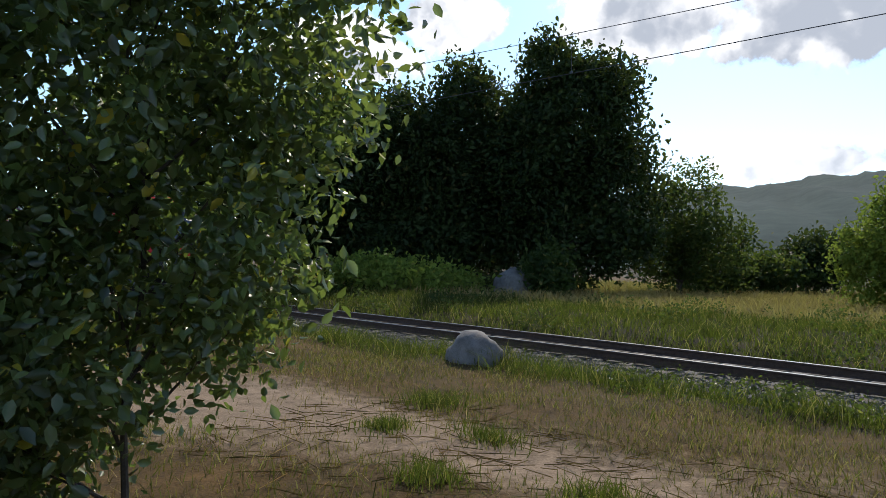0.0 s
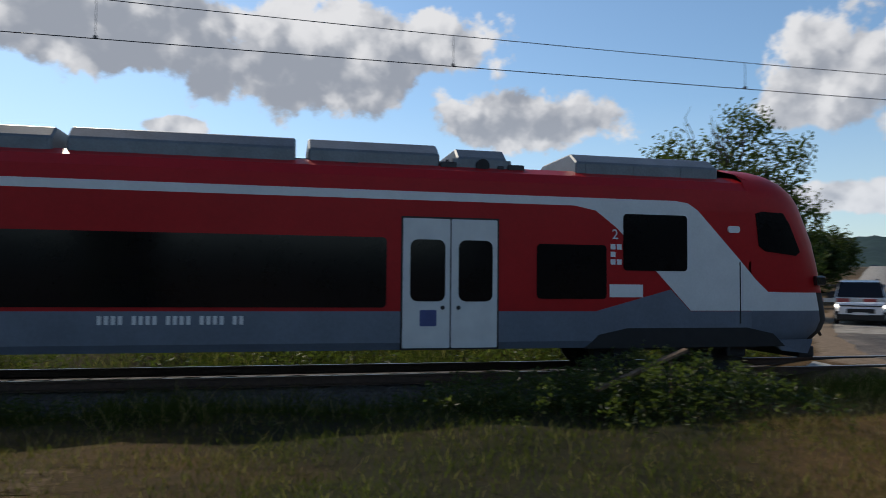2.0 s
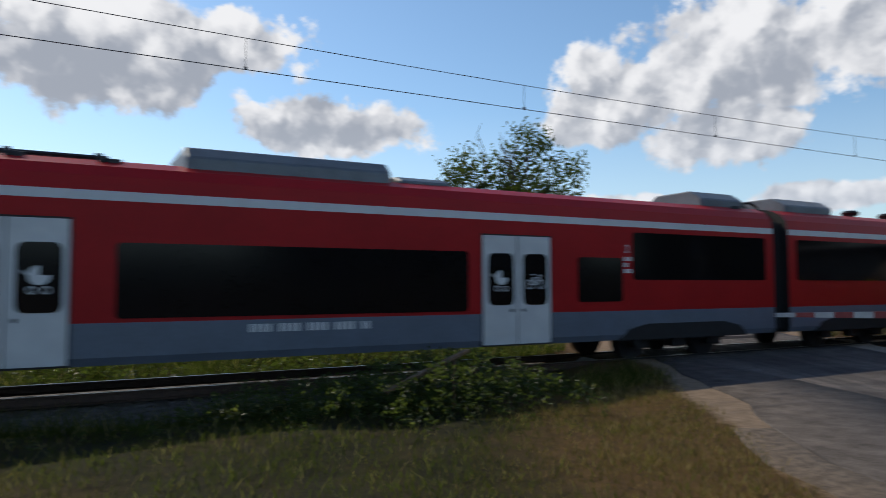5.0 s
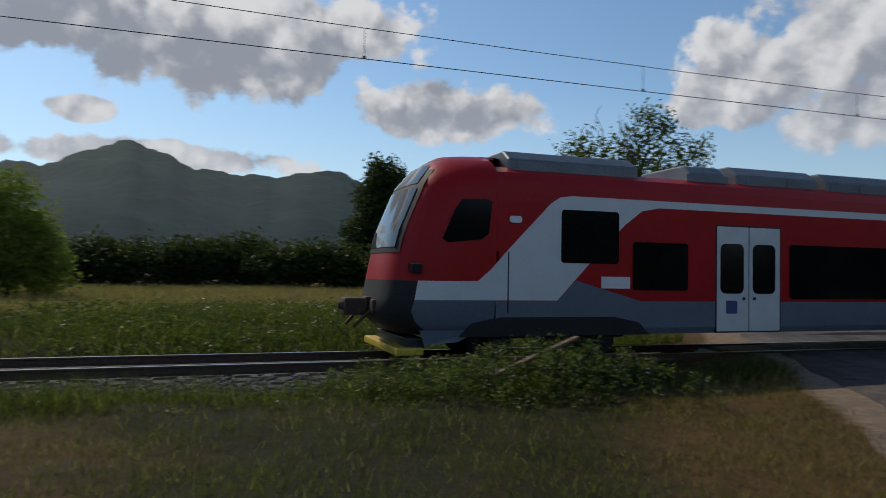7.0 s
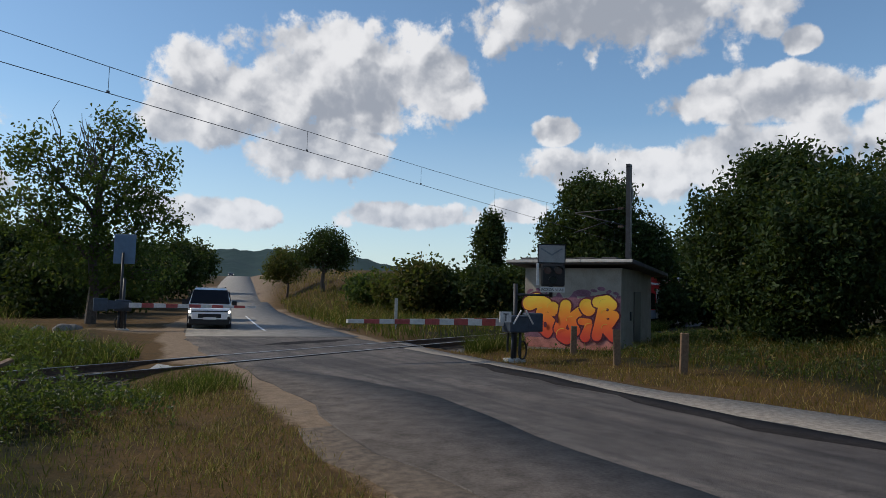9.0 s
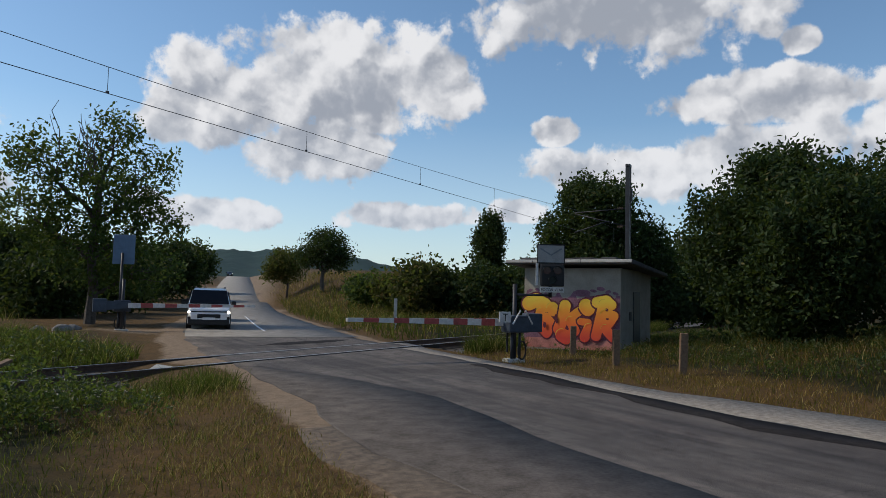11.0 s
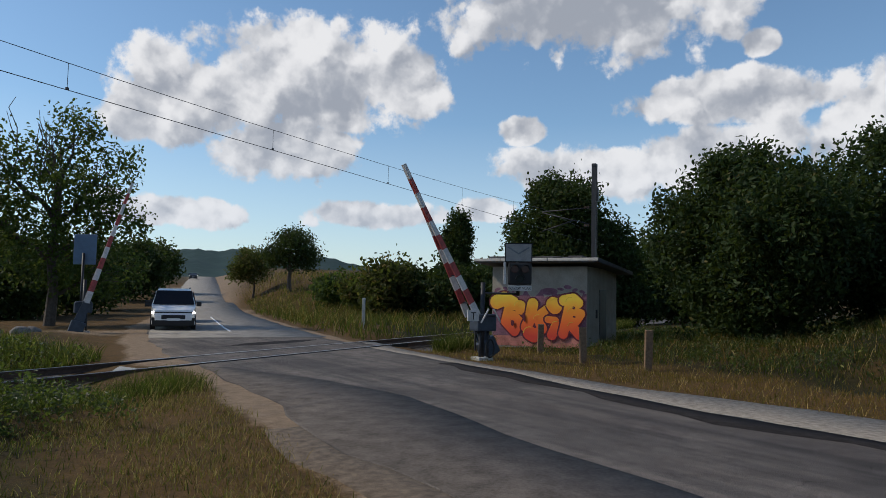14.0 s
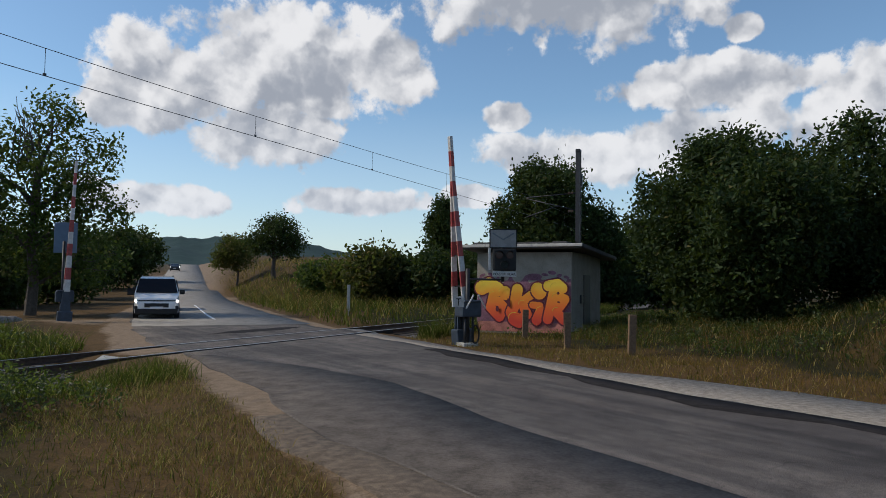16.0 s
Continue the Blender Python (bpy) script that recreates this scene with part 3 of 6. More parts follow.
def road_color(N, pos):
    n1, n2, n3 = N.noise(pos, 0.35, 4.0, 0.6, 0.6), N.noise(pos, 2.6, 6.0, 0.65), N.noise(pos, 70.0, 3.0)
    base = N.ramp(N.math("ADD", N.math("MULTIPLY", n2, .4), N.math("MULTIPLY", n3, .6)), [(0.36, (0.040, 0.034, 0.031)), (0.64, (0.185, 0.164, 0.150))])
    patch = N.ramp(N.math("MULTIPLY_ADD", n2, .3, n1), [(0.60, (1, 1, 1)), (0.76, (0.62, 0.62, 0.64))])
    crack = N.n("ShaderNodeTexVoronoi", {"Vector": N.n("ShaderNodeVectorMath", {0: pos, 1: N.n("ShaderNodeVectorMath", {0: N.n("ShaderNodeTexNoise", {"Vector": pos, "Scale": 1.2}).outputs[1], 1: (1.2, 1.2, 0)}, operation="MULTIPLY").outputs[0]}, operation="ADD").outputs[0], "Scale": 0.33})
    crack.feature = "DISTANCE_TO_EDGE"
    fade = N.ramp(N.noise(pos, .5, 2.0), [(.5, (0, 0, 0)), (.62, (1, 1, 1))])
    c = N.mix(fade, (1, 1, 1), N.ramp(crack.outputs[0], [(0.0, (0.5, 0.5, 0.5)), (0.006, (1, 1, 1))]))
    along = N.n("ShaderNodeVectorMath", {0: pos, 1: (.062, .103, 0)}, operation="DOT_PRODUCT").outputs["Value"]
    across = N.n("ShaderNodeVectorMath", {0: pos, 1: (1.38, -.82, 0)}, operation="DOT_PRODUCT").outputs["Value"]
    turned = N.n("ShaderNodeCombineXYZ", {0: along, 1: across}).outputs[0]
    lanes = N.ramp(N.noise(turned, 1.0, 5.0, .6), [(.34, (.62, .61, .62)), (.47, (.95, .95, .95)), (.62, (1.35, 1.30, 1.26))])
    return N.mix(1.0, N.mix(1.0, N.mix(1.0, base, patch, "MULTIPLY"), c, "MULTIPLY"), lanes, "MULTIPLY")


asphalt = material("asphalt", 0.85, build=road_color, bump=0.5, bump_scale=70, spec=0.3)


def strip(name, line, offsets, lift, mat, label, category, thick=0.12):
    """A band along the road: for each offset a function of (index, half width) across it."""
    n, k = len(line), len(offsets)
    v = []
    for i, (x, y, hw, dx, dy) in enumerate(line):
        for o in offsets:
            w = o(i, hw)
            px, py = x + dy * w, y - dx * w
            v.append((px, py))
    v = np.array(v)
    z = np.interp(np.repeat(np.arange(n), k), np.arange(n), land(line[:, 0], line[:, 1], np.zeros(n))) + lift
    top = np.c_[v, z]
    bot = np.c_[v, z - thick]
    i = np.arange(n * k).reshape(n, k)
    f = np.stack([i[:-1, :-1], i[:-1, 1:], i[1:, 1:], i[1:, :-1]], -1).reshape(-1, 4)
    e1 = np.stack([i[:-1, 0], i[1:, 0], i[1:, 0] + n * k, i[:-1, 0] + n * k], -1)
    e2 = np.stack([i[1:, -1], i[:-1, -1], i[:-1, -1] + n * k, i[1:, -1] + n * k], -1)
    ob = fast_mesh(name, np.r_[top, bot], np.r_[f, e1, e2], mat, smoothed=False)
    return tagged(ob, label, category, kind="structure")


def edge(side, k, width=None):
    fn = width or (right_edge if side > 0 else left_edge)
    return lambda i, hw: side * (float(fn(ROAD_LINE[i][1])) + k + .06 * math.sin(i * .9 + side) + .05 * math.sin(i * 2.3 + 1.3 * side))


strip("road", ROAD_LINE, [edge(-1, 0), *[(lambda i, hw, q=q: hw * q) for q in (-.6, -.3, 0, .3)], edge(1, -.3), edge(1, 0)], 0.012, asphalt, "worn grey asphalt country road with patches and cracks", "road")
pale_asphalt = material("pale_asphalt", 0.9, color=(0.27, 0.25, 0.225), vary=0.3, scale=2.2, bump=0.4, bump_scale=60, spec=0.3)
far = next(i for i, q in enumerate(ROAD_LINE) if q[1] > 18.2)
strip("road", ROAD_LINE[far:], [lambda i, hw: -hw + .02 * math.sin(i), lambda i, hw: 0, lambda i, hw: hw - .03 + .02 * math.sin(i * 1.7)], 0.016, pale_asphalt, "pale worn asphalt road surface beyond the crossing", "road", 0.004)
gravel_mat = material("gravel", 0.95, color=(0.36, 0.305, 0.245), vary=0.4, scale=9, bump=0.7, bump_scale=60)
strip("gravel_verge", ROAD_LINE[:44], [edge(1, -.12), edge(1, .02), edge(1, .40, right_grass)], 0.003, gravel_mat, "pale gravel strip along the asphalt edge", "gravel")
strip("gravel_verge", ROAD_LINE[:26], [edge(-1, .10, left_grass), edge(-1, .04), edge(-1, -.12)], 0.003, material("earthy_gravel", 0.95, color=(0.125, 0.095, 0.070), vary=0.5, scale=9, bump=0.7, bump_scale=60), "brown gravel shoulder along the asphalt edge", "gravel")


def tar_patch(x, y, rx, ry, turn, seed):
    rng = random.Random(seed)
    pts = []
    for i in range(22):
        a = 2 * math.pi * i / 22
        q = 1 + rng.uniform(-.18, .18)
        pts.append(Vector((math.cos(a) * rx * q, math.sin(a) * ry * q, 0)))
    bm = bmesh.new()
    add_prism(bm, [pose(0, 0, 0, 0, 0, turn) @ p for p in pts], (x, y, 0.006), (x, y, 0.017))
    ob = part("tar_patch", bm, tar)
    return tagged(ob, "dark asphalt repair patch on the road", "patch", "tar patches", "structure")


tar = material("tar", 0.95, color=(0.026, 0.024, 0.025), vary=0.3, scale=6, bump=0.2, bump_scale=80, spec=0.1)
def streak(i0, i1, inner, outer, label, thick=0.003, mat=None):
    strip("tar_streak", ROAD_LINE[i0:i1], [inner, outer], 0.016, mat or tar, label, "patch", thick)


def right_band(i0, k):
    return lambda i, hw: float(right_edge(ROAD_LINE[i + i0][1])) - k


n0 = 6
streak(n0, 34, lambda i, hw: right_band(n0, .55)(i, hw) - .16 * math.sin(i * .8 + 1) - .12 * math.sin(i * 2.1) - .25 * float(smooth(12, 4, i)), lambda i, hw: right_band(n0, -.03)(i, hw) + .05 * math.sin(i * 1.4), "dark tar streak along the worn asphalt edge")
brown_asphalt = material("old_asphalt", 0.9, color=(0.100, 0.086, 0.078), vary=0.4, scale=3.0, bump=0.5, bump_scale=70, spec=0.25)


def seam(i, hw):
    y = ROAD_LINE[i][1]
    return float(np.interp(y, [-8, 1.8, 2.5, 3.5, 5.0, 7.0, 9.0, 10.5], [-2.4, -1.56, -1.46, -1.22, -.9, -1.15, -2.0, -2.75])) + .04 * math.sin(i * 1.9) + .03 * math.sin(i * 4.1)


last = next(i for i, q in enumerate(ROAD_LINE) if q[1] > 10.5)
strip("road", ROAD_LINE[:last], [edge(-1, -.02), seam], 0.016, brown_asphalt, "older brown-grey asphalt lane with a worn seam", "road", 0.004)
for n, (x, y, rx, ry, turn) in enumerate([(18.6, 15.6, 2.0, .4, 0)]):
    tar_patch(x, y, rx, ry, turn, 20 + n)


def line_mark():
    k = [i for i, p in enumerate(ROAD_LINE) if 22.5 < p[0] < 36]
    strip("road_line", ROAD_LINE[k], [lambda i, hw: -.06, lambda i, hw: .06], 0.021, M["white_mark"], "thin white centre line painted on asphalt", "road marking", 0.004)


line_mark()

# ---- railway ----


def rail_profile():
    half = [(.07, 0), (.07, .012), (.012, .03), (.009, .115), (.036, .125), (.036, .155), (.028, .16)]
    return half + [(-y, z) for y, z in half[::-1]]


def build_rail(y):
    bm = bmesh.new()
    add_prism(bm, [(0, y + a, b - .125) for a, b in rail_profile()], (-260, 0, 0), (300, 0, 0))
    for f in bm.faces:
        f.material_index = 1 if f.calc_center_median().z > .022 else 0
    ob = part("rail", bm, [M["rust"], M["steel"]])
    return tagged(ob, "rusty steel rail with a bright worn head", "rail", "rails of the track", "structure")


for y in (RAIL_N, RAIL_F):
    build_rail(y)


def build_bed():
    xs = np.arange(-120, 161, 1.0)
    prof = np.array([(-2.3, -.36), (-1.75, -.24), (-1.3, -.185), (1.3, -.185), (1.75, -.24), (2.3, -.36)])
    v = np.array([(x, TRACK_Y + a, b) for x in xs for a, b in prof])
    i = np.arange(len(v)).reshape(len(xs), len(prof))
    f = np.stack([i[:-1, :-1], i[:-1, 1:], i[1:, 1:], i[1:, :-1]], -1).reshape(-1, 4)
    tagged(fast_mesh("track_bed", v, f[:, ::-1], M["ballast"]), "grey broken-stone ballast bed under the track", "ballast", kind="structure")


build_bed()


def build_ballast():
    rng = np.random.default_rng(4)
    n = 15000
    x = rng.uniform(-20, 10.2, n)
    near = rng.uniform(0, 1, n) < .75
    off = np.where(near, -rng.uniform(.85, 2.7, n), rng.uniform(-.65, .65, n))
    z = np.interp(off, [-2.7, -2.3, -1.75, -1.3, 1.3], [-.32, -.33, -.23, -.18, -.175])
    s = rng.uniform(.02, .055, (n, 1)) * np.array([1.2, 1, .8])
    base = np.array([(1, 0, 0), (-1, 0, 0), (0, 1, 0), (0, -1, 0), (0, 0, 1), (0, 0, -1)], float)
    v = base[None] * s[:, None] * rng.uniform(.7, 1.3, (n, 6, 1))
    a = rng.uniform(0, 6.3, n)
    ca, sa = np.cos(a), np.sin(a)
    v = np.stack([v[..., 0] * ca[:, None] - v[..., 1] * sa[:, None] + v[..., 2] * .4, v[..., 0] * sa[:, None] + v[..., 1] * ca[:, None], v[..., 2] - v[..., 0] * .4], -1)
    v = v + np.stack([x, TRACK_Y + off, z], -1)[:, None]
    faces = np.array([(0, 2, 4), (2, 1, 4), (1, 3, 4), (3, 0, 4), (2, 0, 5), (1, 2, 5), (3, 1, 5), (0, 3, 5)])
    f = (np.arange(n)[:, None, None] * 6 + faces).reshape(-1, 3)
    tagged(fast_mesh("ballast_stones", v.reshape(-1, 3), f, M["ballast"]), "loose grey ballast stones beside the rails", "stones", kind="stuff")


build_ballast()


def build_sleepers():
    bm = bmesh.new()
    add_box(bm, -.13, .13, -1.28, 1.28, -.15, 0, .015)
    first = part("sleeper", bm, M["sleeper"])
    first.matrix_world = pose(-26, TRACK_Y, -.155)
    tagged(first, "dark weathered railway sleeper bedded in ballast", "sleeper", "sleepers of the track", "structure")
    for i in range(1, 150):
        x = -26 + .62 * i
        if not 11.3 < x < 20.4:
            copy_thing(first, pose(x, TRACK_Y, -.155 + .004 * math.sin(i * 7.1), 0, 0, .6 * math.sin(i * 3.3)))


build_sleepers()


def crossing_panel(name, y0, y1):
    bm = bmesh.new()
    sx = .66
    pts = [(11.9 + sx * (y0 - 12.1), y0), (19.6 + sx * (y0 - 12.1), y0), (19.6 + sx * (y1 - 12.1), y1), (11.9 + sx * (y1 - 12.1), y1)]
    add_prism(bm, [(x, y, 0) for x, y in pts], (0, 0, -.12), (0, 0, .024))
    ob = part(name, bm, asphalt)
    return tagged(ob, "asphalt infill beside the rails of a level crossing", "crossing panel", "crossing panels", "structure")


crossing_panel("crossing_panel", RAIL_N + .10, RAIL_F - .10)
# solid black strips give the shade of the grooves beside the rails
for y in (RAIL_N + .068, RAIL_F - .068, RAIL_N - .055, RAIL_F + .055):
    bm = bmesh.new()
    w = .03 if abs(y - TRACK_Y) < .75 else .018
    add_box(bm, 11.0, 21.4, y - w, y + w, -.1, .0275)
    tagged(part("flangeway", bm, M["black"]), "black strip for the shaded groove beside a rail in the crossing", "groove", "grooves in the crossing", "structure")


def boulder(name, x, y, rx, ry, h, seed, label):
    bm = bmesh.new()
    bmesh.ops.create_icosphere(bm, subdivisions=4, radius=1)
    off = Vector((seed * 3.7, seed * 1.3, 0))
    for v in bm.verts:
        k = 1 + .22 * noise.noise(v.co * 1.4 + off) + .08 * noise.noise(v.co * 4 + off)
        v.co = Vector((v.co.x * rx * k, v.co.y * ry * k, max(v.co.z, -.3) * h * k))
    ob = part(name, bm, M["stone"], smoothed=True)
    ob.location = (x, y, float(land(x, y)))
    return tagged(ob, label, "boulder")


boulder("boulder", -8.75, 9.2, .50, .40, .46, 1, "rough grey boulder in dry grass beside the ballast")
boulder("boulder", -21.6, 26.6, 1.05, .8, 1.45, 2, "tall pale boulder in grass before dark trees")
for n, (x, y, s) in enumerate([(15.8, 24.8, .35), (15.2, 25.3, .28), (16.5, 25.2, .3)]):
    boulder("stone", x, y, s, s * .8, s * .7, 5 + n, "pale broken stone in a heap by the far barrier")


def slab():
    bm = bmesh.new()
    add_box(bm, -.3, .3, -.22, .22, -.03, .03, .01)
    ob = part("slab", bm, M["concrete"])
    ob.matrix_world = pose(10.35, 12.62, -.06, 8, -6, 35)
    tagged(ob, "pale concrete slab lying between the rails", "slab")
    bm = bmesh.new()
    add_box(bm, -.75, .75, -.05, .05, -.02, .02, .006)
    ob = part("plank", bm, M["wood"])
    ob.matrix_world = pose(4.3, 8.7, .5, 0, -18, 10)
    tagged(ob, "weathered wooden plank leaning in tall weeds", "plank")
    bm = bmesh.new()
    add_tube(bm, (4.75, 8.78, float(land(4.75, 8.78)) - .1), (4.75, 8.78, .62), .025)
    ob = part("stake", bm, M["wood"], smoothed=True)
    tagged(ob, "thin wooden stake in weeds that props a plank", "stake")


slab()

# ---- overhead line ----


def wire_z(x, low, sag, mast=38.0, span=56.0):
    k = ((x - mast) / span) % 1.0
    return low - sag * 4 * k * (1 - k)


def wire_y(x):
    return TRACK_Y


def build_line():
    root = thing("overhead_line", pose(0, TRACK_Y, 5.6), "electric overhead line with messenger wire and droppers above the track", "overhead line")
    for name, low, sag, r in (("contact_wire", 5.62, .03, .009), ("messenger_wire", 6.75, .62, .008)):
        bm = bmesh.new()
        xs = np.arange(-130, 207, 4.0)
        for a, b in zip(xs[:-1], xs[1:]):
            add_tube(bm, (a, 0, wire_z(a, low, sag) - 5.6), (b, 0, wire_z(b, low, sag) - 5.6), r, seg=5)
        part(name, bm, M["wire"], root)
    for i in range(-14, 26):
        x = 8.89 + 6.14 * i
        bm = bmesh.new()
        add_tube(bm, (x, 0, wire_z(x, 5.62, .03) - 5.6), (x, 0, wire_z(x, 6.75, .62) - 5.6), .006, seg=5)
        add_box(bm, x - .03, x + .03, -.015, .015, wire_z(x, 5.62, .03) - 5.6, wire_z(x, 5.62, .03) - 5.55)
        part("dropper", bm, M["wire"], root)


build_line()


def mast(x, y, label):
    root = thing("catenary_mast", pose(x, y, float(land(x, y))), label, "mast", "catenary masts")
    bm = bmesh.new()
    for a, b in ((-.12, 0), (.12, 0)):
        add_box(bm, a - .05, a + .05, -.12, .12, -.3, 9.2, .008)
    for i in range(20):
        z = .4 + i * .44
        add_tube(bm, (-.12, .08 * (-1) ** i, z), (.12, .08 * (-1) ** i, z + .4), .018, seg=5)
    part("pole", bm, M["dark_metal"], root)
    box_part("cap", M["dark_metal"], root, -.2, .2, -.12, .12, 9.15, 9.3, .02)
    d = 1 if y < TRACK_Y else -1
    for a, b in (((0, 0, 6.9), (0, d * 3.0, 6.75)), ((0, 0, 5.9), (0, d * 3.0, 6.7)), ((0, d * 1.2, 6.2), (0, d * 3.0, 5.64))):
        tube_part("cantilever_tube", M["dark_metal"], root, a, b, .03, seg=8)
    for z in (6.9, 5.9):
        bm = bmesh.new()
        for k in range(4):
            add_tube(bm, (0, d * (.3 + .08 * k), z), (0, d * (.34 + .08 * k), z), .08, .05, 10)
        part("insulator", bm, M["rust"], root)
    bm = bmesh.new()
    add_box(bm, .15, .4, -.15, .15, 7.3, 8.0, .02)
    part("box", bm, M["dark_metal"], root)


mast(38.0, 9.95, "dark lattice steel catenary mast beside the track")

# ---- train ----
HW = 1.41
SECTION = [(.50, 1.36), (.62, HW), (1.12, HW), (2.0, HW), (2.9, HW), (3.06, HW - .01), (3.28, HW - .05), (3.45, HW - .2), (3.58, HW - .5), (3.66, .4)]


def body_shell(u0, u1):
    """Body of a car between two ends: verts, faces and material numbers (0 grey, 1 red, 2 roof)."""
    prof = [(-w, z) for z, w in SECTION] + [(w, z) for z, w in SECTION[::-1]]
    n = len(prof)
    v = [(u, y, z) for u in (u0, u1) for y, z in prof]
    f, mi = [], []
    for i in range(n):
        j = (i + 1) % n
        f.append((i, j, n + j, n + i))
        zm = (prof[i][1] + prof[j][1]) / 2
        mi.append(0 if zm < 1.12 or i == n - 1 else (2 if zm > 3.46 else 1))
    f += [tuple(range(n))[::-1], tuple(range(n, 2 * n))]
    mi += [3, 3]
    return v, f, mi


NOSE_Z = [.52, .75, .94, 1.13, 1.46, 1.75, 2.0, 2.4, 2.8, 3.1, 3.3, 3.5, 3.65, 3.77, 3.84]


def nose_front(z):
    return float(np.interp(z, [.5, .75, .94, 1.18, 1.58, 2.31, 3.22, 3.58, 3.77, 3.84], [22.9, 23.2, 23.28, 23.22, 23.15, 22.99, 22.60, 22.30, 22.0, 21.6]))


def nose_half(z):
    return float(np.interp(z, [.5, 1.13, 2.0, 3.06, 3.28, 3.5, 3.65, 3.77, 3.84], [1.3, 1.41, 1.41, 1.40, 1.36, 1.2, .98, .65, .35]))


def nose_point(z, k, out=0.0):
    """Point of the nose at height z; k from -1 to 1 across it."""
    w = nose_half(z)
    y = math.copysign(abs(math.sin(k * math.pi / 2)) ** .8, k) * w
    x = nose_front(z) - 1.05 * (1 - math.cos(k * math.pi / 2)) ** 1.5 + out
    return (x, y * (1 + out * .3), z)


def side_part(name, pts, out, mat, car, label="", thick=.05):
    """A flat panel on each side of a car, a part of its own; pts are (u, z)."""
    for q in (-1, 1):
        bm = bmesh.new()
        add_prism(bm, [(u, q * HW, z) for u, z in pts], (0, -q * thick, 0), (0, q * out, 0))
        part(name, bm, M[mat], car, label)


def windows(car, spans):
    for u0, u1, z0, z1 in spans:
            side_part("window", rounded(u0, u1, z0, z1, .07), .011, "tinted", car)


def bike_mark(bm, u, z, s, side):
    y = side * (HW + .022)
    for du in (-.13, .13):
        for i in range(14):
            a0, a1 = 2 * math.pi * i / 14, 2 * math.pi * (i + 1) / 14
            add_tube(bm, (u + s * (du + .085 * math.cos(a0)), y, z + s * .085 * math.sin(a0)), (u + s * (du + .085 * math.cos(a1)), y, z + s * .085 * math.sin(a1)), .010 * s, seg=4)
    for a, b in (((-.13, 0), (-.05, .13)), ((-.05, .13), (.09, .13)), ((.09, .13), (.13, 0)), ((-.13, 0), (-.01, 0)), ((-.01, 0), (.09, .13)), ((-.05, .13), (-.01, 0)), ((-.09, .19), (-.02, .19)), ((.08, .19), (.14, .17)), ((.09, .13), (.08, .19))):
        add_tube(bm, (u + s * a[0], y, z + s * a[1]), (u + s * b[0], y, z + s * b[1]), .011 * s, seg=4)


def pram_mark(bm, u, z, s, side):
    y = side * (HW + .022)
    pts = [(u + s * .14 * math.cos(radians(a)), y, z + s * (.13 + .14 * math.sin(radians(a)))) for a in range(90, 361, 18)]
    add_prism(bm, [(u, y, z + s * .13)] + pts, (0, -.004, 0), (0, .004, 0))
    for du in (-.09, .09):
        for i in range(10):
            a0, a1 = 2 * math.pi * i / 10, 2 * math.pi * (i + 1) / 10
            add_tube(bm, (u + s * (du + .05 * math.cos(a0)), y, z - s * .08 + s * .05 * math.sin(a0)), (u + s * (du + .05 * math.cos(a1)), y, z - s * .08 + s * .05 * math.sin(a1)), .011 * s, seg=4)
    add_tube(bm, (u - s * .12, y, z + s * .12), (u - s * .22, y, z + s * .2), .011 * s, seg=4)


def door(car, u0, marks):
    """A double door, 1.6 m wide, on both sides."""
    for s in (-1, 1):
        for k in range(2):
            a, b = u0 + .8 * k + .012, u0 + .8 * k + .788
            bm = bmesh.new()
            add_prism(bm, [(u, s * HW, z) for u, z in rounded(a, b, .53, 2.62, .02, 2)], (0, -s * .04, 0), (0, s * .012, 0), 0)
            add_prism(bm, [(u, s * HW, z) for u, z in rounded(a + .12, b - .08, 1.28, 2.28, .12)], (0, 0, 0), (0, s * .017, 0), 1)
            add_tube(bm, (a + .12 if k else b - .12, s * HW, 1.18), (a + .12 if k else b - .12, s * (HW + .03), 1.18), .035, seg=10, mi=2)
            leaf = part("door", bm, [M["door_paint"], M["tinted"], M["dark_metal"]], car, "white sliding door leaf with a dark rounded window")
            mark = marks[k] if s < 0 else marks[1 - k]
            if mark in ("bike", "pram"):
                bm = bmesh.new()
                (bike_mark if mark == "bike" else pram_mark)(bm, (a + b) / 2 + .02, 1.68, 1.0, s)
                part("pictogram", bm, M["white_mark"], leaf)
            elif mark == "chair":
                bm = bmesh.new()
                add_prism(bm, [(u, s * HW, z) for u, z in rounded(a + .28, b - .22, .88, 1.14, .02, 2)], (0, 0, 0), (0, s * .016, 0))
                part("sticker", bm, M["blue_mark"], leaf)
        bm = bmesh.new()
        add_prism(bm, [(u0 - .02, s * HW, .5), (u0 + 1.62, s * HW, .5), (u0 + 1.62, s * HW, 2.65), (u0 - .02, s * HW, 2.65)], (0, -s * .03, 0), (0, s * .003, 0))
        part("door_seal", bm, M["black"], car)


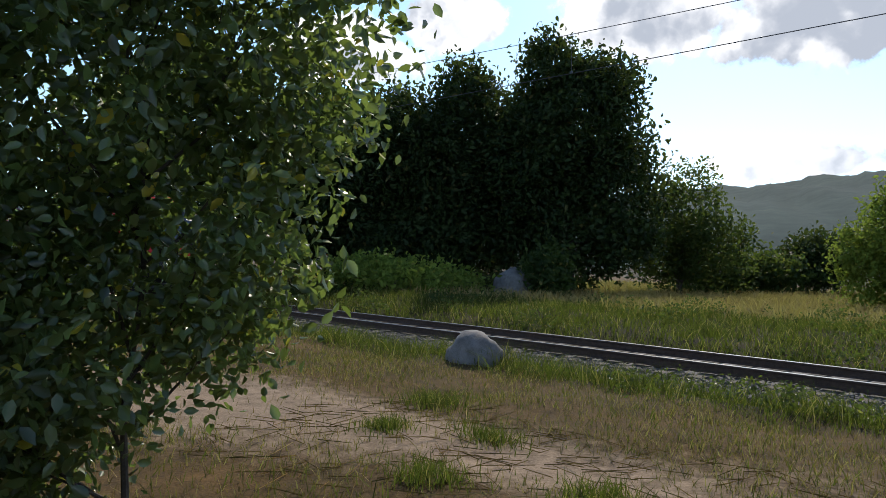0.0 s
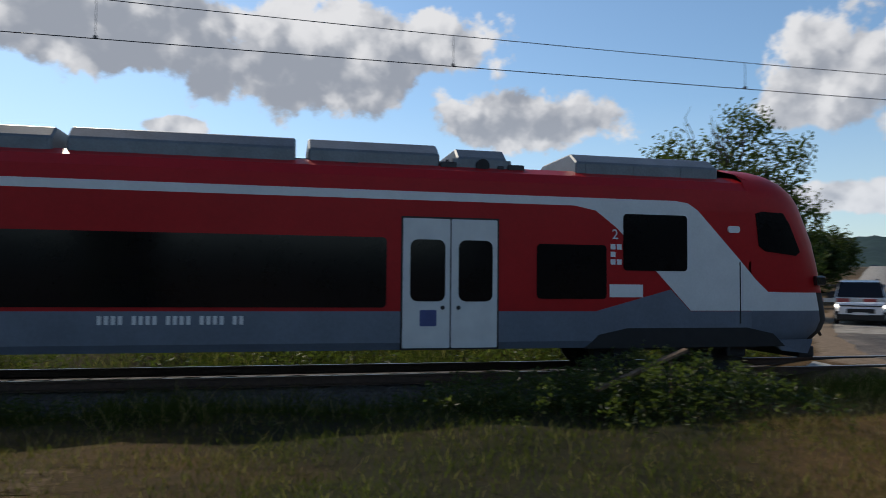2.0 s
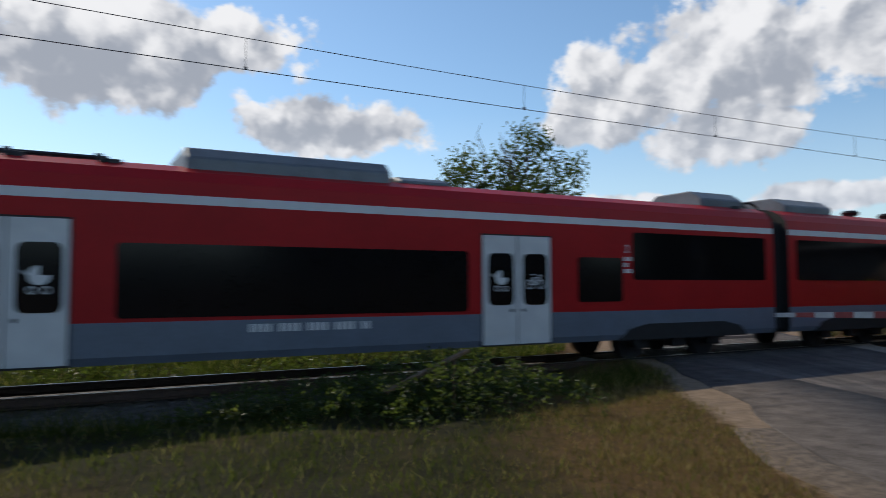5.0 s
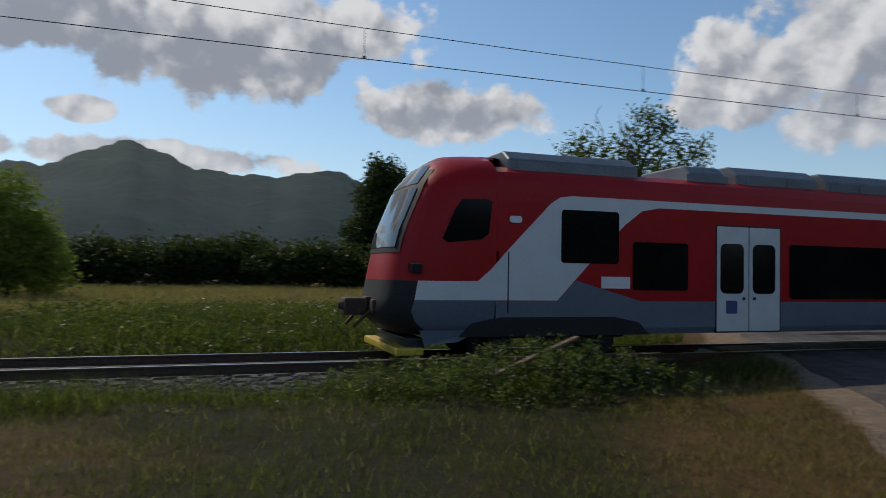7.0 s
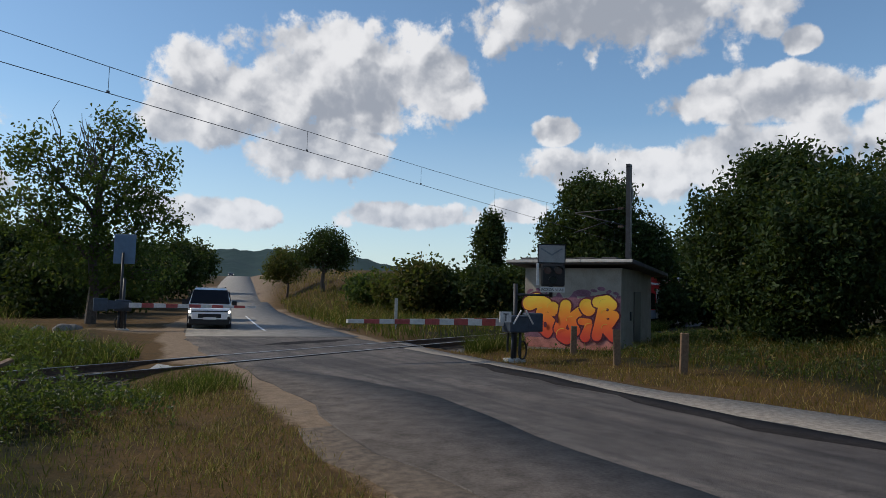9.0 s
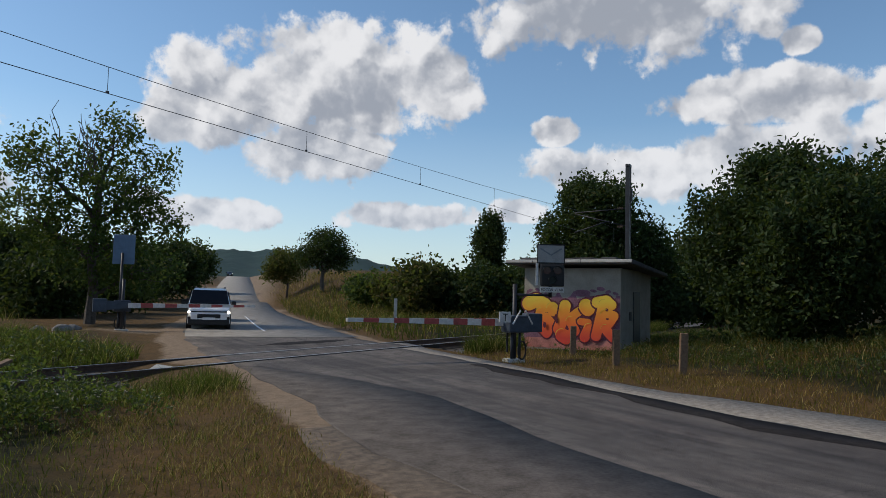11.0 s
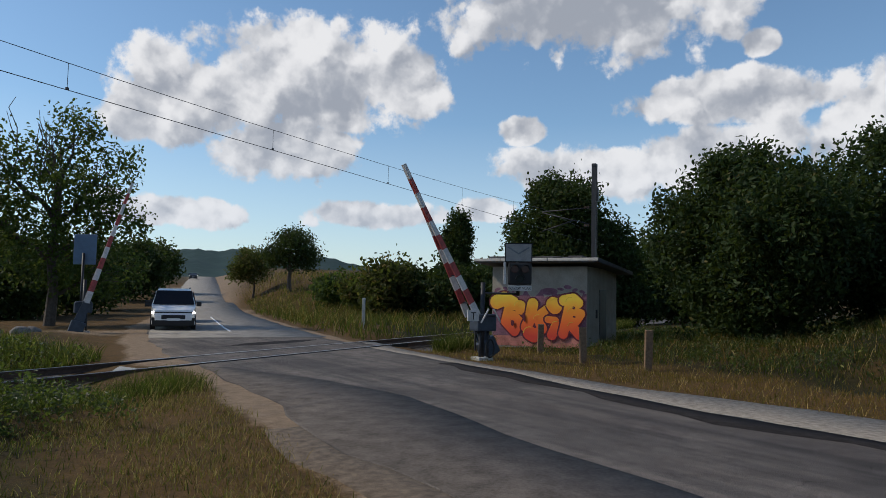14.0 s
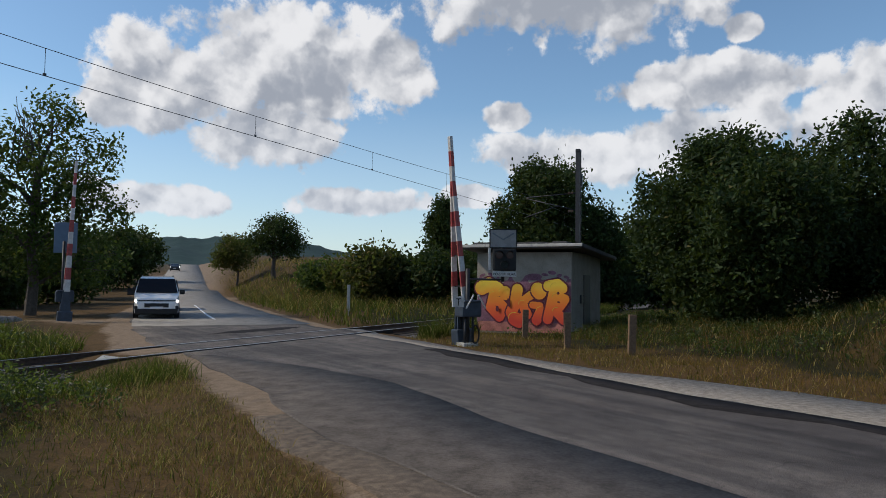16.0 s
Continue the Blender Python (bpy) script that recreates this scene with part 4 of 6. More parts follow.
def bogie(car, u, length=3.3):
    bm = bmesh.new()
    for s in (-1, 1):
        add_box(bm, u - length / 2, u + length / 2, s * 1.0 - .09, s * 1.0 + .09, .42, .66, .04)
        for du in (-1.15, 0, 1.15):
            add_box(bm, u + du - .2, u + du + .2, s * 1.06 - .12, s * 1.06 + .12, .28, .58, .05)
    add_box(bm, u - .3, u + .3, -1.0, 1.0, .4, .62, .03)
    b = part("bogie", bm, M["dark_metal"], car)
    for du in (-1.15, 1.15):
        for s in (-1, 1):
            bm = bmesh.new()
            add_tube(bm, (u + du, s * .70, .425), (u + du, s * .83, .425), .425, seg=24)
            add_tube(bm, (u + du, s * .66, .425), (u + du, s * .70, .425), .45, seg=24)
            part("wheel", bm, M["dark_metal"], b, smoothed=False)
    # flat black sheets on the grey skirt stand for the shaded wheel arches
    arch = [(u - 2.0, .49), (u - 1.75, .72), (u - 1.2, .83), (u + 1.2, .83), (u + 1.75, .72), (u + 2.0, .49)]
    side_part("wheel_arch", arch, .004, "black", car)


def roof_box(car, u0, u1, h, w=1.0, mat="roof_grey", slope=.22, fins=0):
    """A roof unit with sloped sides."""
    bm = bmesh.new()
    prof = [(-w, 3.48), (-w, 3.54 + h * .55), (-w + slope, 3.57 + h), (w - slope, 3.57 + h), (w, 3.54 + h * .55), (w, 3.48)]
    lo = [bm.verts.new((u0, y, z)) for y, z in prof]
    hi = [bm.verts.new((u1, y, z)) for y, z in prof]
    for a in range(6):
        b = (a + 1) % 6
        bm.faces.new((lo[a], lo[b], hi[b], hi[a]))
    bm.faces.new(lo[::-1])
    bm.faces.new(hi)
    bmesh.ops.bevel(bm, geom=list(bm.edges), offset=.03, segments=1, affect="EDGES")
    n = max(2, int((u1 - u0) / .8))
    for i in range(n):
        c = u0 + (i + .5) * (u1 - u0) / n
        for s in (-1, 1):
            add_box(bm, c - .3, c + .3, s * w - .012, s * w + .012, 3.52, 3.53 + h * .5)
    box = part("roof_unit", bm, M[mat], car)
    for i in range(fins):
        c = u0 + (i + .5) * (u1 - u0) / fins
        bm = bmesh.new()
        add_tube(bm, (c, -w - .06, 3.46 + h * .4), (c, -w + .2, 3.46 + h * .4), h * .34, seg=18)
        part("fan", bm, M["black"], box)


def pipes(car, u0, u1, seed):
    rng = random.Random(seed)
    bm = bmesh.new()
    for k in range(3):
        y, z = rng.uniform(-.95, -.4), 3.56 + rng.uniform(0, .1)
        add_tube(bm, (u0, y, z), (u1, y + rng.uniform(-.1, .1), z), .035, seg=6)
    for k in range(int((u1 - u0) * 2)):
        u = rng.uniform(u0, u1)
        add_box(bm, u, u + rng.uniform(.1, .35), -1.0, -.3, 3.36, 3.50 + rng.uniform(.02, .16), .02)
        add_tube(bm, (u, -.7, 3.45), (u, -.7, 3.72), .05, .03, 8)
    part("roof_piping", bm, M["dark_metal"], car)


def bold(car, text, u, z, h, side=-1, mat="white_mark"):
    cu = bpy.data.curves.new("lettering", "FONT")
    cu.body, cu.size, cu.extrude = text, h, .003
    cu.materials.append(M[mat])
    ob = new("lettering", cu)
    dep = bpy.context.evaluated_depsgraph_get()
    me = bpy.data.meshes.new_from_object(ob.evaluated_get(dep))
    bpy.data.objects.remove(ob)
    ob = new("lettering", me)
    ob.parent = car
    ob.matrix_parent_inverse = Matrix()
    ob.matrix_basis = pose(u, side * (HW + .012), z, 90, 0, 0)
    return ob


def bars(car, u0, u1, z, h, n):
    w = (u1 - u0) / n
    for i in range(n):
        if i % 5 != 4:
            box_part("plate_bar", M["white_mark"], car, u0 + i * w, u0 + i * w + w * .6, -HW - .008, -HW + .01, z, z + h)


def label_block(car, u):
    """Class figure with small signs under it."""
    bold(car, "2", u - .08, 2.36, .24)
    bm = bmesh.new()
    for i in range(3):
        for k in range(2):
            if (i, k) != (1, 1):
                add_box(bm, u - .1 + k * .12, u - .01 + k * .12, -HW - .008, -HW + .01, 2.18 - i * .13, 2.27 - i * .13)
    part("sign", bm, M["white_mark"], car)


def stripe(car, u0, u1):
    side_part("stripe", [(u0, 2.915), (u1, 2.915), (u1, 3.055), (u0, 3.055)], .005, "white_paint", car, label="white stripe under the roof")


def end_car(train):
    """A car with a driver's cab; it runs from 0.28 to 23.2 along x."""
    v, f, mi = body_shell(.28, 21.2)
    car = mesh_object("car_body", v, f, [M["grey_paint"], M["red"], M["red"], M["black"]], train, "red and grey car body with a sloping cab", index=mi)
    # nose
    ks = np.linspace(-1, 1, 17)
    vv, ff, mm = [], [], []
    rows = []
    for z in NOSE_Z:
        w = nose_half(z)
        row = [(21.15, -w, z)] + [nose_point(z, k) for k in ks] + [(21.15, w, z)]
        rows.append(len(vv))
        vv += row
    n = len(ks) + 2
    for a, b, z0, z1 in zip(rows[:-1], rows[1:], NOSE_Z[:-1], NOSE_Z[1:]):
        for i in range(n - 1):
            ff.append((a + i, a + i + 1, b + i + 1, b + i))
            zm = (z0 + z1) / 2
            mid = 3 <= i <= n - 5
            mm.append(3 if (zm < 1.3 and mid) else 0 if zm < 1.13 else 2 if zm < 1.46 else 1)
    ff += [tuple(rows[-1] + i for i in range(n)), tuple(rows[0] + i for i in range(n))[::-1]]
    mm += [1, 3]
    nose = mesh_object("nose", vv, ff, [M["grey_paint"], M["red"], M["white_paint"], M["black"]], car, smoothed=True, index=mm)
    # windscreen
    for name, z0, z1, kk, out, mat in (("windscreen_frame", 1.95, 3.70, .48, .012, "black"), ("windscreen", 2.05, 3.12, .39, .022, "windscreen"), ("destination_display", 3.2, 3.58, .36, .022, "windscreen")):
        zs, cs = np.linspace(z0, z1, 8), np.linspace(-kk, kk, 11)
        vv = [nose_point(z, k, out) for z in zs for k in cs]
        ff = [(i * 11 + j, i * 11 + j + 1, i * 11 + j + 12, i * 11 + j + 11) for i in range(7) for j in range(10)]
        mesh_object(name, vv, ff, M[mat], nose, smoothed=True)
    for s in (-1, 1):
        bm = bmesh.new()
        x, y, z = nose_point(1.68, s * .66)
        add_box(bm, x - .16, x + .05, y - .16, y + .16, z - .09, z + .09, .03)
        part("headlamp", bm, M["windscreen"], nose, "dark glass headlamp unit")
    # white sweep round the first window
    side_part("sweep", [(17.7, 2.915), (18.1, 2.84), (18.5, 2.55), (19.3, 1.78), (19.95, 1.13), (21.9, 1.13), (21.9, 1.46), (21.55, 1.47), (21.3, 1.68), (20.95, 2.05), (20.1, 2.90), (19.9, 3.02), (19.65, 3.055), (17.7, 3.055)], .006, "white_paint", car, label="white swept panel")
    side_part("grey_wedge", [(18.1, 1.12), (19.95, 1.12), (19.55, 1.5)], .004, "grey_paint", car)
    side_part("cab_door_gap", [(20.95, .9), (20.975, .9), (20.975, 2.0), (20.95, 2.0)], .008, "black", car)
    side_part("cab_window", [(21.3, 2.88), (21.42, 2.92), (21.88, 2.90), (22.02, 2.7), (22.24, 2.2), (22.15, 2.13), (21.5, 2.2), (21.36, 2.3)], .010, "tinted", car, thick=.3)
    for u0, z in ((20.85, 2.52),):
            side_part("handle", rounded(u0 - .14, u0 + .1, z, z + .12, .04, 2), .03, "white_mark", car)
    stripe(car, .3, 17.8)
    windows(car, [(.5, 4.95, 1.9, 2.80), (5.3, 6.45, 1.32, 2.24), (8.7, 14.45, 1.18, 2.30), (17.0, 18.3, 1.33, 2.25), (18.62, 19.88, 1.82, 2.80)])
    door(car, 6.85, ("bike", "pram"))
    door(car, 14.7, ("chair", ""))
    bogie(car, 19.9)
    bogie(car, 2.9)
    label_block(car, 18.48)
    label_block(car, 5.05)
    bars(car, 10.2, 12.3, .92, .13, 22)
    side_part("notice", [(18.36, 1.36), (19.0, 1.36), (19.0, 1.58), (18.36, 1.58)], .008, "white_mark", car)
    # skirt and plough
    for s in (-1, 1):
        bm = bmesh.new()
        add_prism(bm, [(21.5, s * 1.36, .60), (22.6, s * 1.28, .60), (22.5, s * 1.26, .34), (21.9, s * 1.33, .40)], (0, -s * .04, 0), (0, s * .02, 0))
        part("skirt", bm, M["grey_paint"], car)
    box_part("plough", M["dark_metal"], car, 22.45, 22.8, -1.1, 1.1, .24, .46, .04)
    bm = bmesh.new()
    add_box(bm, 22.5, 23.02, -1.25, 1.25, .16, .30, .04)
    part("rail_guard", bm, M["yellow"], car, "yellow rail guard")
    bm = bmesh.new()
    add_box(bm, 22.7, 23.35, -.2, .2, .82, 1.14, .04)
    add_box(bm, 23.3, 23.75, -.26, .26, .80, 1.12, .05)
    add_tube(bm, (23.75, .08, .98), (23.85, .08, .98), .1, .06, 10)
    for y in (-.45, .45):
        add_box(bm, 23.0, 23.3, y - .12, y + .12, .85, 1.1, .04)
        add_tube(bm, (23.3, y, .9), (23.6, y * .8, .6), .03, seg=6)
    part("coupler", bm, M["rust"], car, "dark rusty automatic coupler")
    # roof
    roof_box(car, 17.9, 20.8, .36, 1.0, slope=.3)
    roof_box(car, 15.7, 16.6, .34, .95, fins=1)
    roof_box(car, 13.2, 15.4, .40, .95, slope=.3)
    roof_box(car, 9.6, 13.0, .38, 1.0)
    roof_box(car, 7.9, 9.4, .36, 1.0)
    roof_box(car, 6.0, 7.6, .34, .8)
    roof_box(car, .9, 2.6, .40, .9, slope=.35)
    pipes(car, 2.6, 7.8, 3)
    pipes(car, 12.9, 16.9, 4)
    roof_box(car, 20.95, 21.6, .14, .6, slope=.1)
    bm = bmesh.new()
    add_tube(bm, (21.2, 0, 3.5), (21.2, 0, 3.8), .03, seg=6)
    part("aerial", bm, M["dark_metal"], car)
    # the cab end is a little shorter than drawn
    for o in (car, *car.children_recursive):
        if o.name.startswith("lettering"):
            if o.location.x > 16.3:
                o.location.x = 16.3 + (o.location.x - 16.3) * .97
            continue
        for v in o.data.vertices:
            if v.co.x > 16.3:
                v.co.x = 16.3 + (v.co.x - 16.3) * .97
    return car


def emblem(car):
    """A ring crossed by a pointed blade, low beside the gap."""
    bm = bmesh.new()
    cx, cz, r0, r1 = 1.6, 1.2, .47, .57
    for i in range(26):
        a0, a1 = radians(115 - i * 10.6), radians(115 - (i + 1) * 10.6)
        side = [(cx + r0 * math.cos(a0), cz + r0 * math.sin(a0)), (cx + r1 * math.cos(a0), cz + r1 * math.sin(a0)), (cx + r1 * math.cos(a1), cz + r1 * math.sin(a1)), (cx + r0 * math.cos(a1), cz + r0 * math.sin(a1))]
        add_prism(bm, [(u, -HW, z) for u, z in side], (0, .02, 0), (0, -.007, 0))
    add_prism(bm, [(u, -HW, z) for u, z in [(.55, 1.52), (1.55, 1.52), (1.80, 1.34), (1.0, 1.44)]], (0, .02, 0), (0, -.0072, 0))
    part("emblem", bm, M["white_paint"], car, "white ring and blade mark")


def pantograph(car):
    bm = bmesh.new()
    for y in (-.45, .45):
        add_tube(bm, (3.4, y, 3.72), (5.0, y, 3.72), .035, seg=6)
        for u in (3.5, 4.9):
            add_tube(bm, (u, y, 3.45), (u, y, 3.72), .06, .05, 8)
    add_tube(bm, (4.1, -.45, 3.72), (4.1, .45, 3.72), .04, seg=6)
    base = part("pantograph_base", bm, M["dark_metal"], car)
    bm = bmesh.new()
    add_tube(bm, (4.1, 0, 3.74), (5.25, 0, 4.62), .05, .045, 8)
    add_tube(bm, (4.4, -.1, 3.72), (5.15, -.05, 4.45), .016, seg=6)
    add_tube(bm, (5.25, 0, 4.62), (3.55, -.32, 5.48), .03, .025, 6)
    add_tube(bm, (5.25, 0, 4.62), (3.55, .32, 5.48), .03, .025, 6)
    add_tube(bm, (5.1, 0, 4.55), (3.75, 0, 5.36), .012, seg=5)
    add_tube(bm, (5.25, -.15, 4.62), (5.25, .15, 4.62), .05, seg=8)
    part("arm", bm, M["dark_metal"], base)
    bm = bmesh.new()
    for u in (3.3, 3.75):
        add_tube(bm, (u, -.62, 5.58), (u, .62, 5.58), .025, seg=6)
        for q in (-1, 1):
            add_tube(bm, (u, q * .62, 5.58), (u, q * .82, 5.47), .022, seg=6)
            add_tube(bm, (u, q * .82, 5.47), (u, q * .92, 5.29), .018, seg=6)
    for y in (-.4, .4):
        add_tube(bm, (3.3, y, 5.55), (3.75, y, 5.55), .02, seg=6)
        add_tube(bm, (3.52, y, 5.55), (3.55, y * .8, 5.45), .02, seg=6)
    part("collector_head", bm, M["dark_metal"], base)


def middle_car(train, x0, vents):
    v, f, mi = body_shell(-24.02, -.28)
    car = mesh_object("car_body", v, f, [M["grey_paint"], M["red"], M["red"], M["black"]], train, "red and grey middle car body", index=mi)
    car.location = (x0, 0, 0)
    stripe(car, -24.0, -.3)
    windows(car, [(-4.9, -.6, 1.78, 2.80), (-6.4, -5.2, 1.32, 2.24), (-15.0, -9.0, 1.18, 2.30), (-19.1, -17.9, 1.32, 2.24), (-23.7, -19.4, 1.78, 2.80)])
    door(car, -8.7, ("pram", "bike"))
    door(car, -17.2, ("bike", "pram"))
    bogie(car, -3.3)
    bogie(car, -21.0)
    label_block(car, -5.05)
    label_block(car, -19.25)
    bars(car, -13.05, -10.95, .92, .13, 22)
    if vents:
        roof_box(car, -23.4, -21.4, .40, .9, slope=.35)
        for u in (-20.0, -18.2, -16.0):
            bm = bmesh.new()
            add_tube(bm, (u, -.55, 3.4), (u, -.55, 3.72), .11, seg=12)
            add_tube(bm, (u, -.55, 3.66), (u, -.55, 3.72), .2, .24, 14)
            add_tube(bm, (u, -.55, 3.74), (u, -.55, 3.80), .24, .17, 14)
            part("roof_vent", bm, M["dark_metal"], car, "dark mushroom vent")
        roof_box(car, -14.6, -10.0, .36, 1.0)
        roof_box(car, -9.2, -3.2, .34, 1.0)
        roof_box(car, -2.6, -.7, .40, .9, slope=.35)
        pipes(car, -3.4, -.7, 9)
    else:
        roof_box(car, -14.0, -10.4, .36, 1.0)
        roof_box(car, -10.2, -9.1, .16, .9)
        roof_box(car, -2.2, -.7, .40, .9, slope=.35)
        roof_box(car, -22.6, -19.2, .30, .95)
        pipes(car, -2.2, -.7, 9)
        pipes(car, -19.0, -15.2, 10)
    return car


def gangway(train, x0):
    bm = bmesh.new()
    add_box(bm, -.3, .3, -1.1, 1.1, .5, 3.2, .02)
    g = part("gangway", bm, M["black"], train, "black pleated gangway between cars")
    g.location = (x0, 0, 0)
    for i in range(5):
        c = -.24 + i * .12
        box_part("pleat", M["black"], g, c - .045, c + .045, -1.2, 1.2, .55, 3.25, .03)
    for y in (-.5, -.2, .15):
        bm = bmesh.new()
        for i in range(10):
            a0, a1 = math.pi * i / 10, math.pi * (i + 1) / 10
            add_tube(bm, (.45 * math.cos(a0), y, 3.42 + .38 * math.sin(a0)), (.45 * math.cos(a1), y, 3.42 + .38 * math.sin(a1)), .03, seg=6)
        part("cable_loop", bm, M["black"], g)


def build_train():
    train = thing("train", pose(0, TRACK_Y, 0), "red, grey and white four-car electric passenger train on the track", "train")
    first = end_car(train)
    emblem(first)
    pantograph(first)
    middle_car(train, 0, True)
    middle_car(train, -24.3, False)
    last = copy_thing(first, pose(-48.6, 0, 0, 0, 0, 180))
    # the last car has no raised collector of its own
    for o in [o for o in last.children_recursive if o.name.split(".")[0] in ("arm", "collector_head")]:
        bpy.data.objects.remove(o)
    for o in [o for o in first.children_recursive if o.name.startswith("rail_guard")]:
        bpy.data.objects.remove(o)
    last["label"] = "red and grey car body with a sloping cab at the tail"
    for x in (0, -24.3, -48.6):
        gangway(train, x)
    return train


train = build_train()

# ---- vehicles ----


def wheel(car, name, x, y, r=.32):
    bm = bmesh.new()
    add_tube(bm, (x, y - .1, r), (x, y + .1, r), r, seg=24)
    w = part(name, bm, M["tyre"], car)
    bm = bmesh.new()
    s = -1 if y < 0 else 1
    add_tube(bm, (x, y + s * .09, r), (x, y + s * .11, r), r * .62, seg=18)
    part("rim", bm, M["roof_grey"], w)


def loft(sections, mats, name, parent, label="", index=lambda i, j: 0):
    n = len(sections[0])
    v = [p for s in sections for p in s]
    f, mi = [], []
    for i in range(len(sections) - 1):
        for j in range(n):
            k = (j + 1) % n
            f.append((i * n + j, i * n + k, (i + 1) * n + k, (i + 1) * n + j))
            mi.append(index(i, j))
    f += [tuple(range(n))[::-1], tuple((len(sections) - 1) * n + j for j in range(n))]
    mi += [0, 0]
    return mesh_object(name, v, f, mats, parent, label, index=mi)


def van(m, label, paint="white_paint", low=False, lights=True):
    """Front at +x, on its wheels at z = 0."""
    root = thing("van" if not low else "car", m, label, "van" if not low else "car")
    H = 1.80 if not low else 1.48
    ridge = [(-2.15, .95, H - .12), (-2.12, 1.0, H - .02), (-1.2, 1.0, H), (.35, 1.0, H - .04), (.62, 1.0, H - .12), (1.45, .97, 1.08), (1.75, .95, 1.02), (2.15, .86, .86), (2.22, .8, .62)]
    secs = []
    for x, k, top in ridge:
        w = .92 * k if x < 2.0 else .90 * k
        wt = w if top < 1.2 else .92 * k * .86
        belt = min(1.02, top - .06)
        secs.append([(x, -w, .24), (x, -w, .6), (x, -w, belt), (x, -wt * (1 if top < 1.2 else .97), max(belt + .03, top - .14)), (x, -wt * .85, top), (x, wt * .85, top), (x, wt * (1 if top < 1.2 else .97), max(belt + .03, top - .14)), (x, w, belt), (x, w, .6), (x, w, .24)])
    body = loft(secs, [M["van_white" if not low else "car_dark"], M["black"]], "body", root, index=lambda i, j: 1 if j in (9,) else 0)
    # windscreen, side windows, bumper, grille, lamps
    bm = bmesh.new()
    zt = H - .16
    add_prism(bm, [(1.46, -.83, 1.09), (1.46, .83, 1.09), (.66, .72, zt + .03), (.66, -.72, zt + .03)], (0, 0, 0), (.03, 0, .025))
    part("windscreen", bm, M["tinted"], root)
    for s in (-1, 1):
        bm = bmesh.new()
        for pts in ([(-.15, 1.08), (1.1, 1.08), (.55, zt), (-.15, zt)], [(-1.3, 1.08), (-.25, 1.08), (-.25, zt), (-1.3, zt)]):
            add_prism(bm, [(x, s * (.90 - (z - 1.08) * .18), z) for x, z in pts], (0, -s * .02, 0), (0, s * .012, 0))
        part("side_window", bm, M["tinted"], root)
        bm = bmesh.new()
        add_box(bm, 1.0, 1.12, s * .93, s * 1.14, 1.02, 1.22, .04)
        part("mirror", bm, M["black"], root)
        bm = bmesh.new()
        add_box(bm, 2.02, 2.16, s * .72 - .15, s * .72 + .15, .70, .80, .03)
        part("headlamp", bm, M["headlight" if lights else "windscreen"], root, "lit headlamp" if lights else "")
        bm = bmesh.new()
        add_box(bm, 1.9, 2.2, s * .76 - .1, s * .76 + .1, .40, .55, .04)
        part("fog_lamp", bm, M["black"], root)
        bm = bmesh.new()
        add_box(bm, -1.9, .1, s * .66 - .02, s * .66 + .02, H - .01, H + .05, .015)
        part("roof_rail", bm, M["dark_metal"], root)
    bm = bmesh.new()
    add_box(bm, 2.0, 2.25, -.84, .84, .20, .44, .05)
    part("bumper", bm, M["black"], root)
    bm = bmesh.new()
    add_box(bm, 2.1, 2.235, -.48, .48, .48, .66, .03)
    part("grille", bm, M["black"], root)
    bm = bmesh.new()
    add_box(bm, 2.16, 2.20, -.75, .75, .74, .79, .01)
    part("chrome_strip", bm, M["dark_metal"], root)
    bm = bmesh.new()
    add_box(bm, 2.22, 2.26, -.26, .26, .42, .52, .005)
    part("number_plate", bm, M["white_mark"], root)
    for x in (1.35, -1.4):
        for s in (-1, 1):
            wheel(root, "wheel", x, s * .82)
    bm = bmesh.new()
    add_box(bm, -1.9, 1.9, -.75, .75, .18, .32)
    part("underbody", bm, M["black"], root)
    return root


van(pose(23.1, 25.25, .0, 0, 0, 227.5), "white delivery van with lit headlamps waiting at the crossing")
van(pose(28.6, 31.3, .0, 0, 0, 227), "white van queuing behind another at the crossing", lights=False)
far_car = van(pose(0, 0, 0), "dark car coming along the far road", low=True)

# ---- level crossing ----


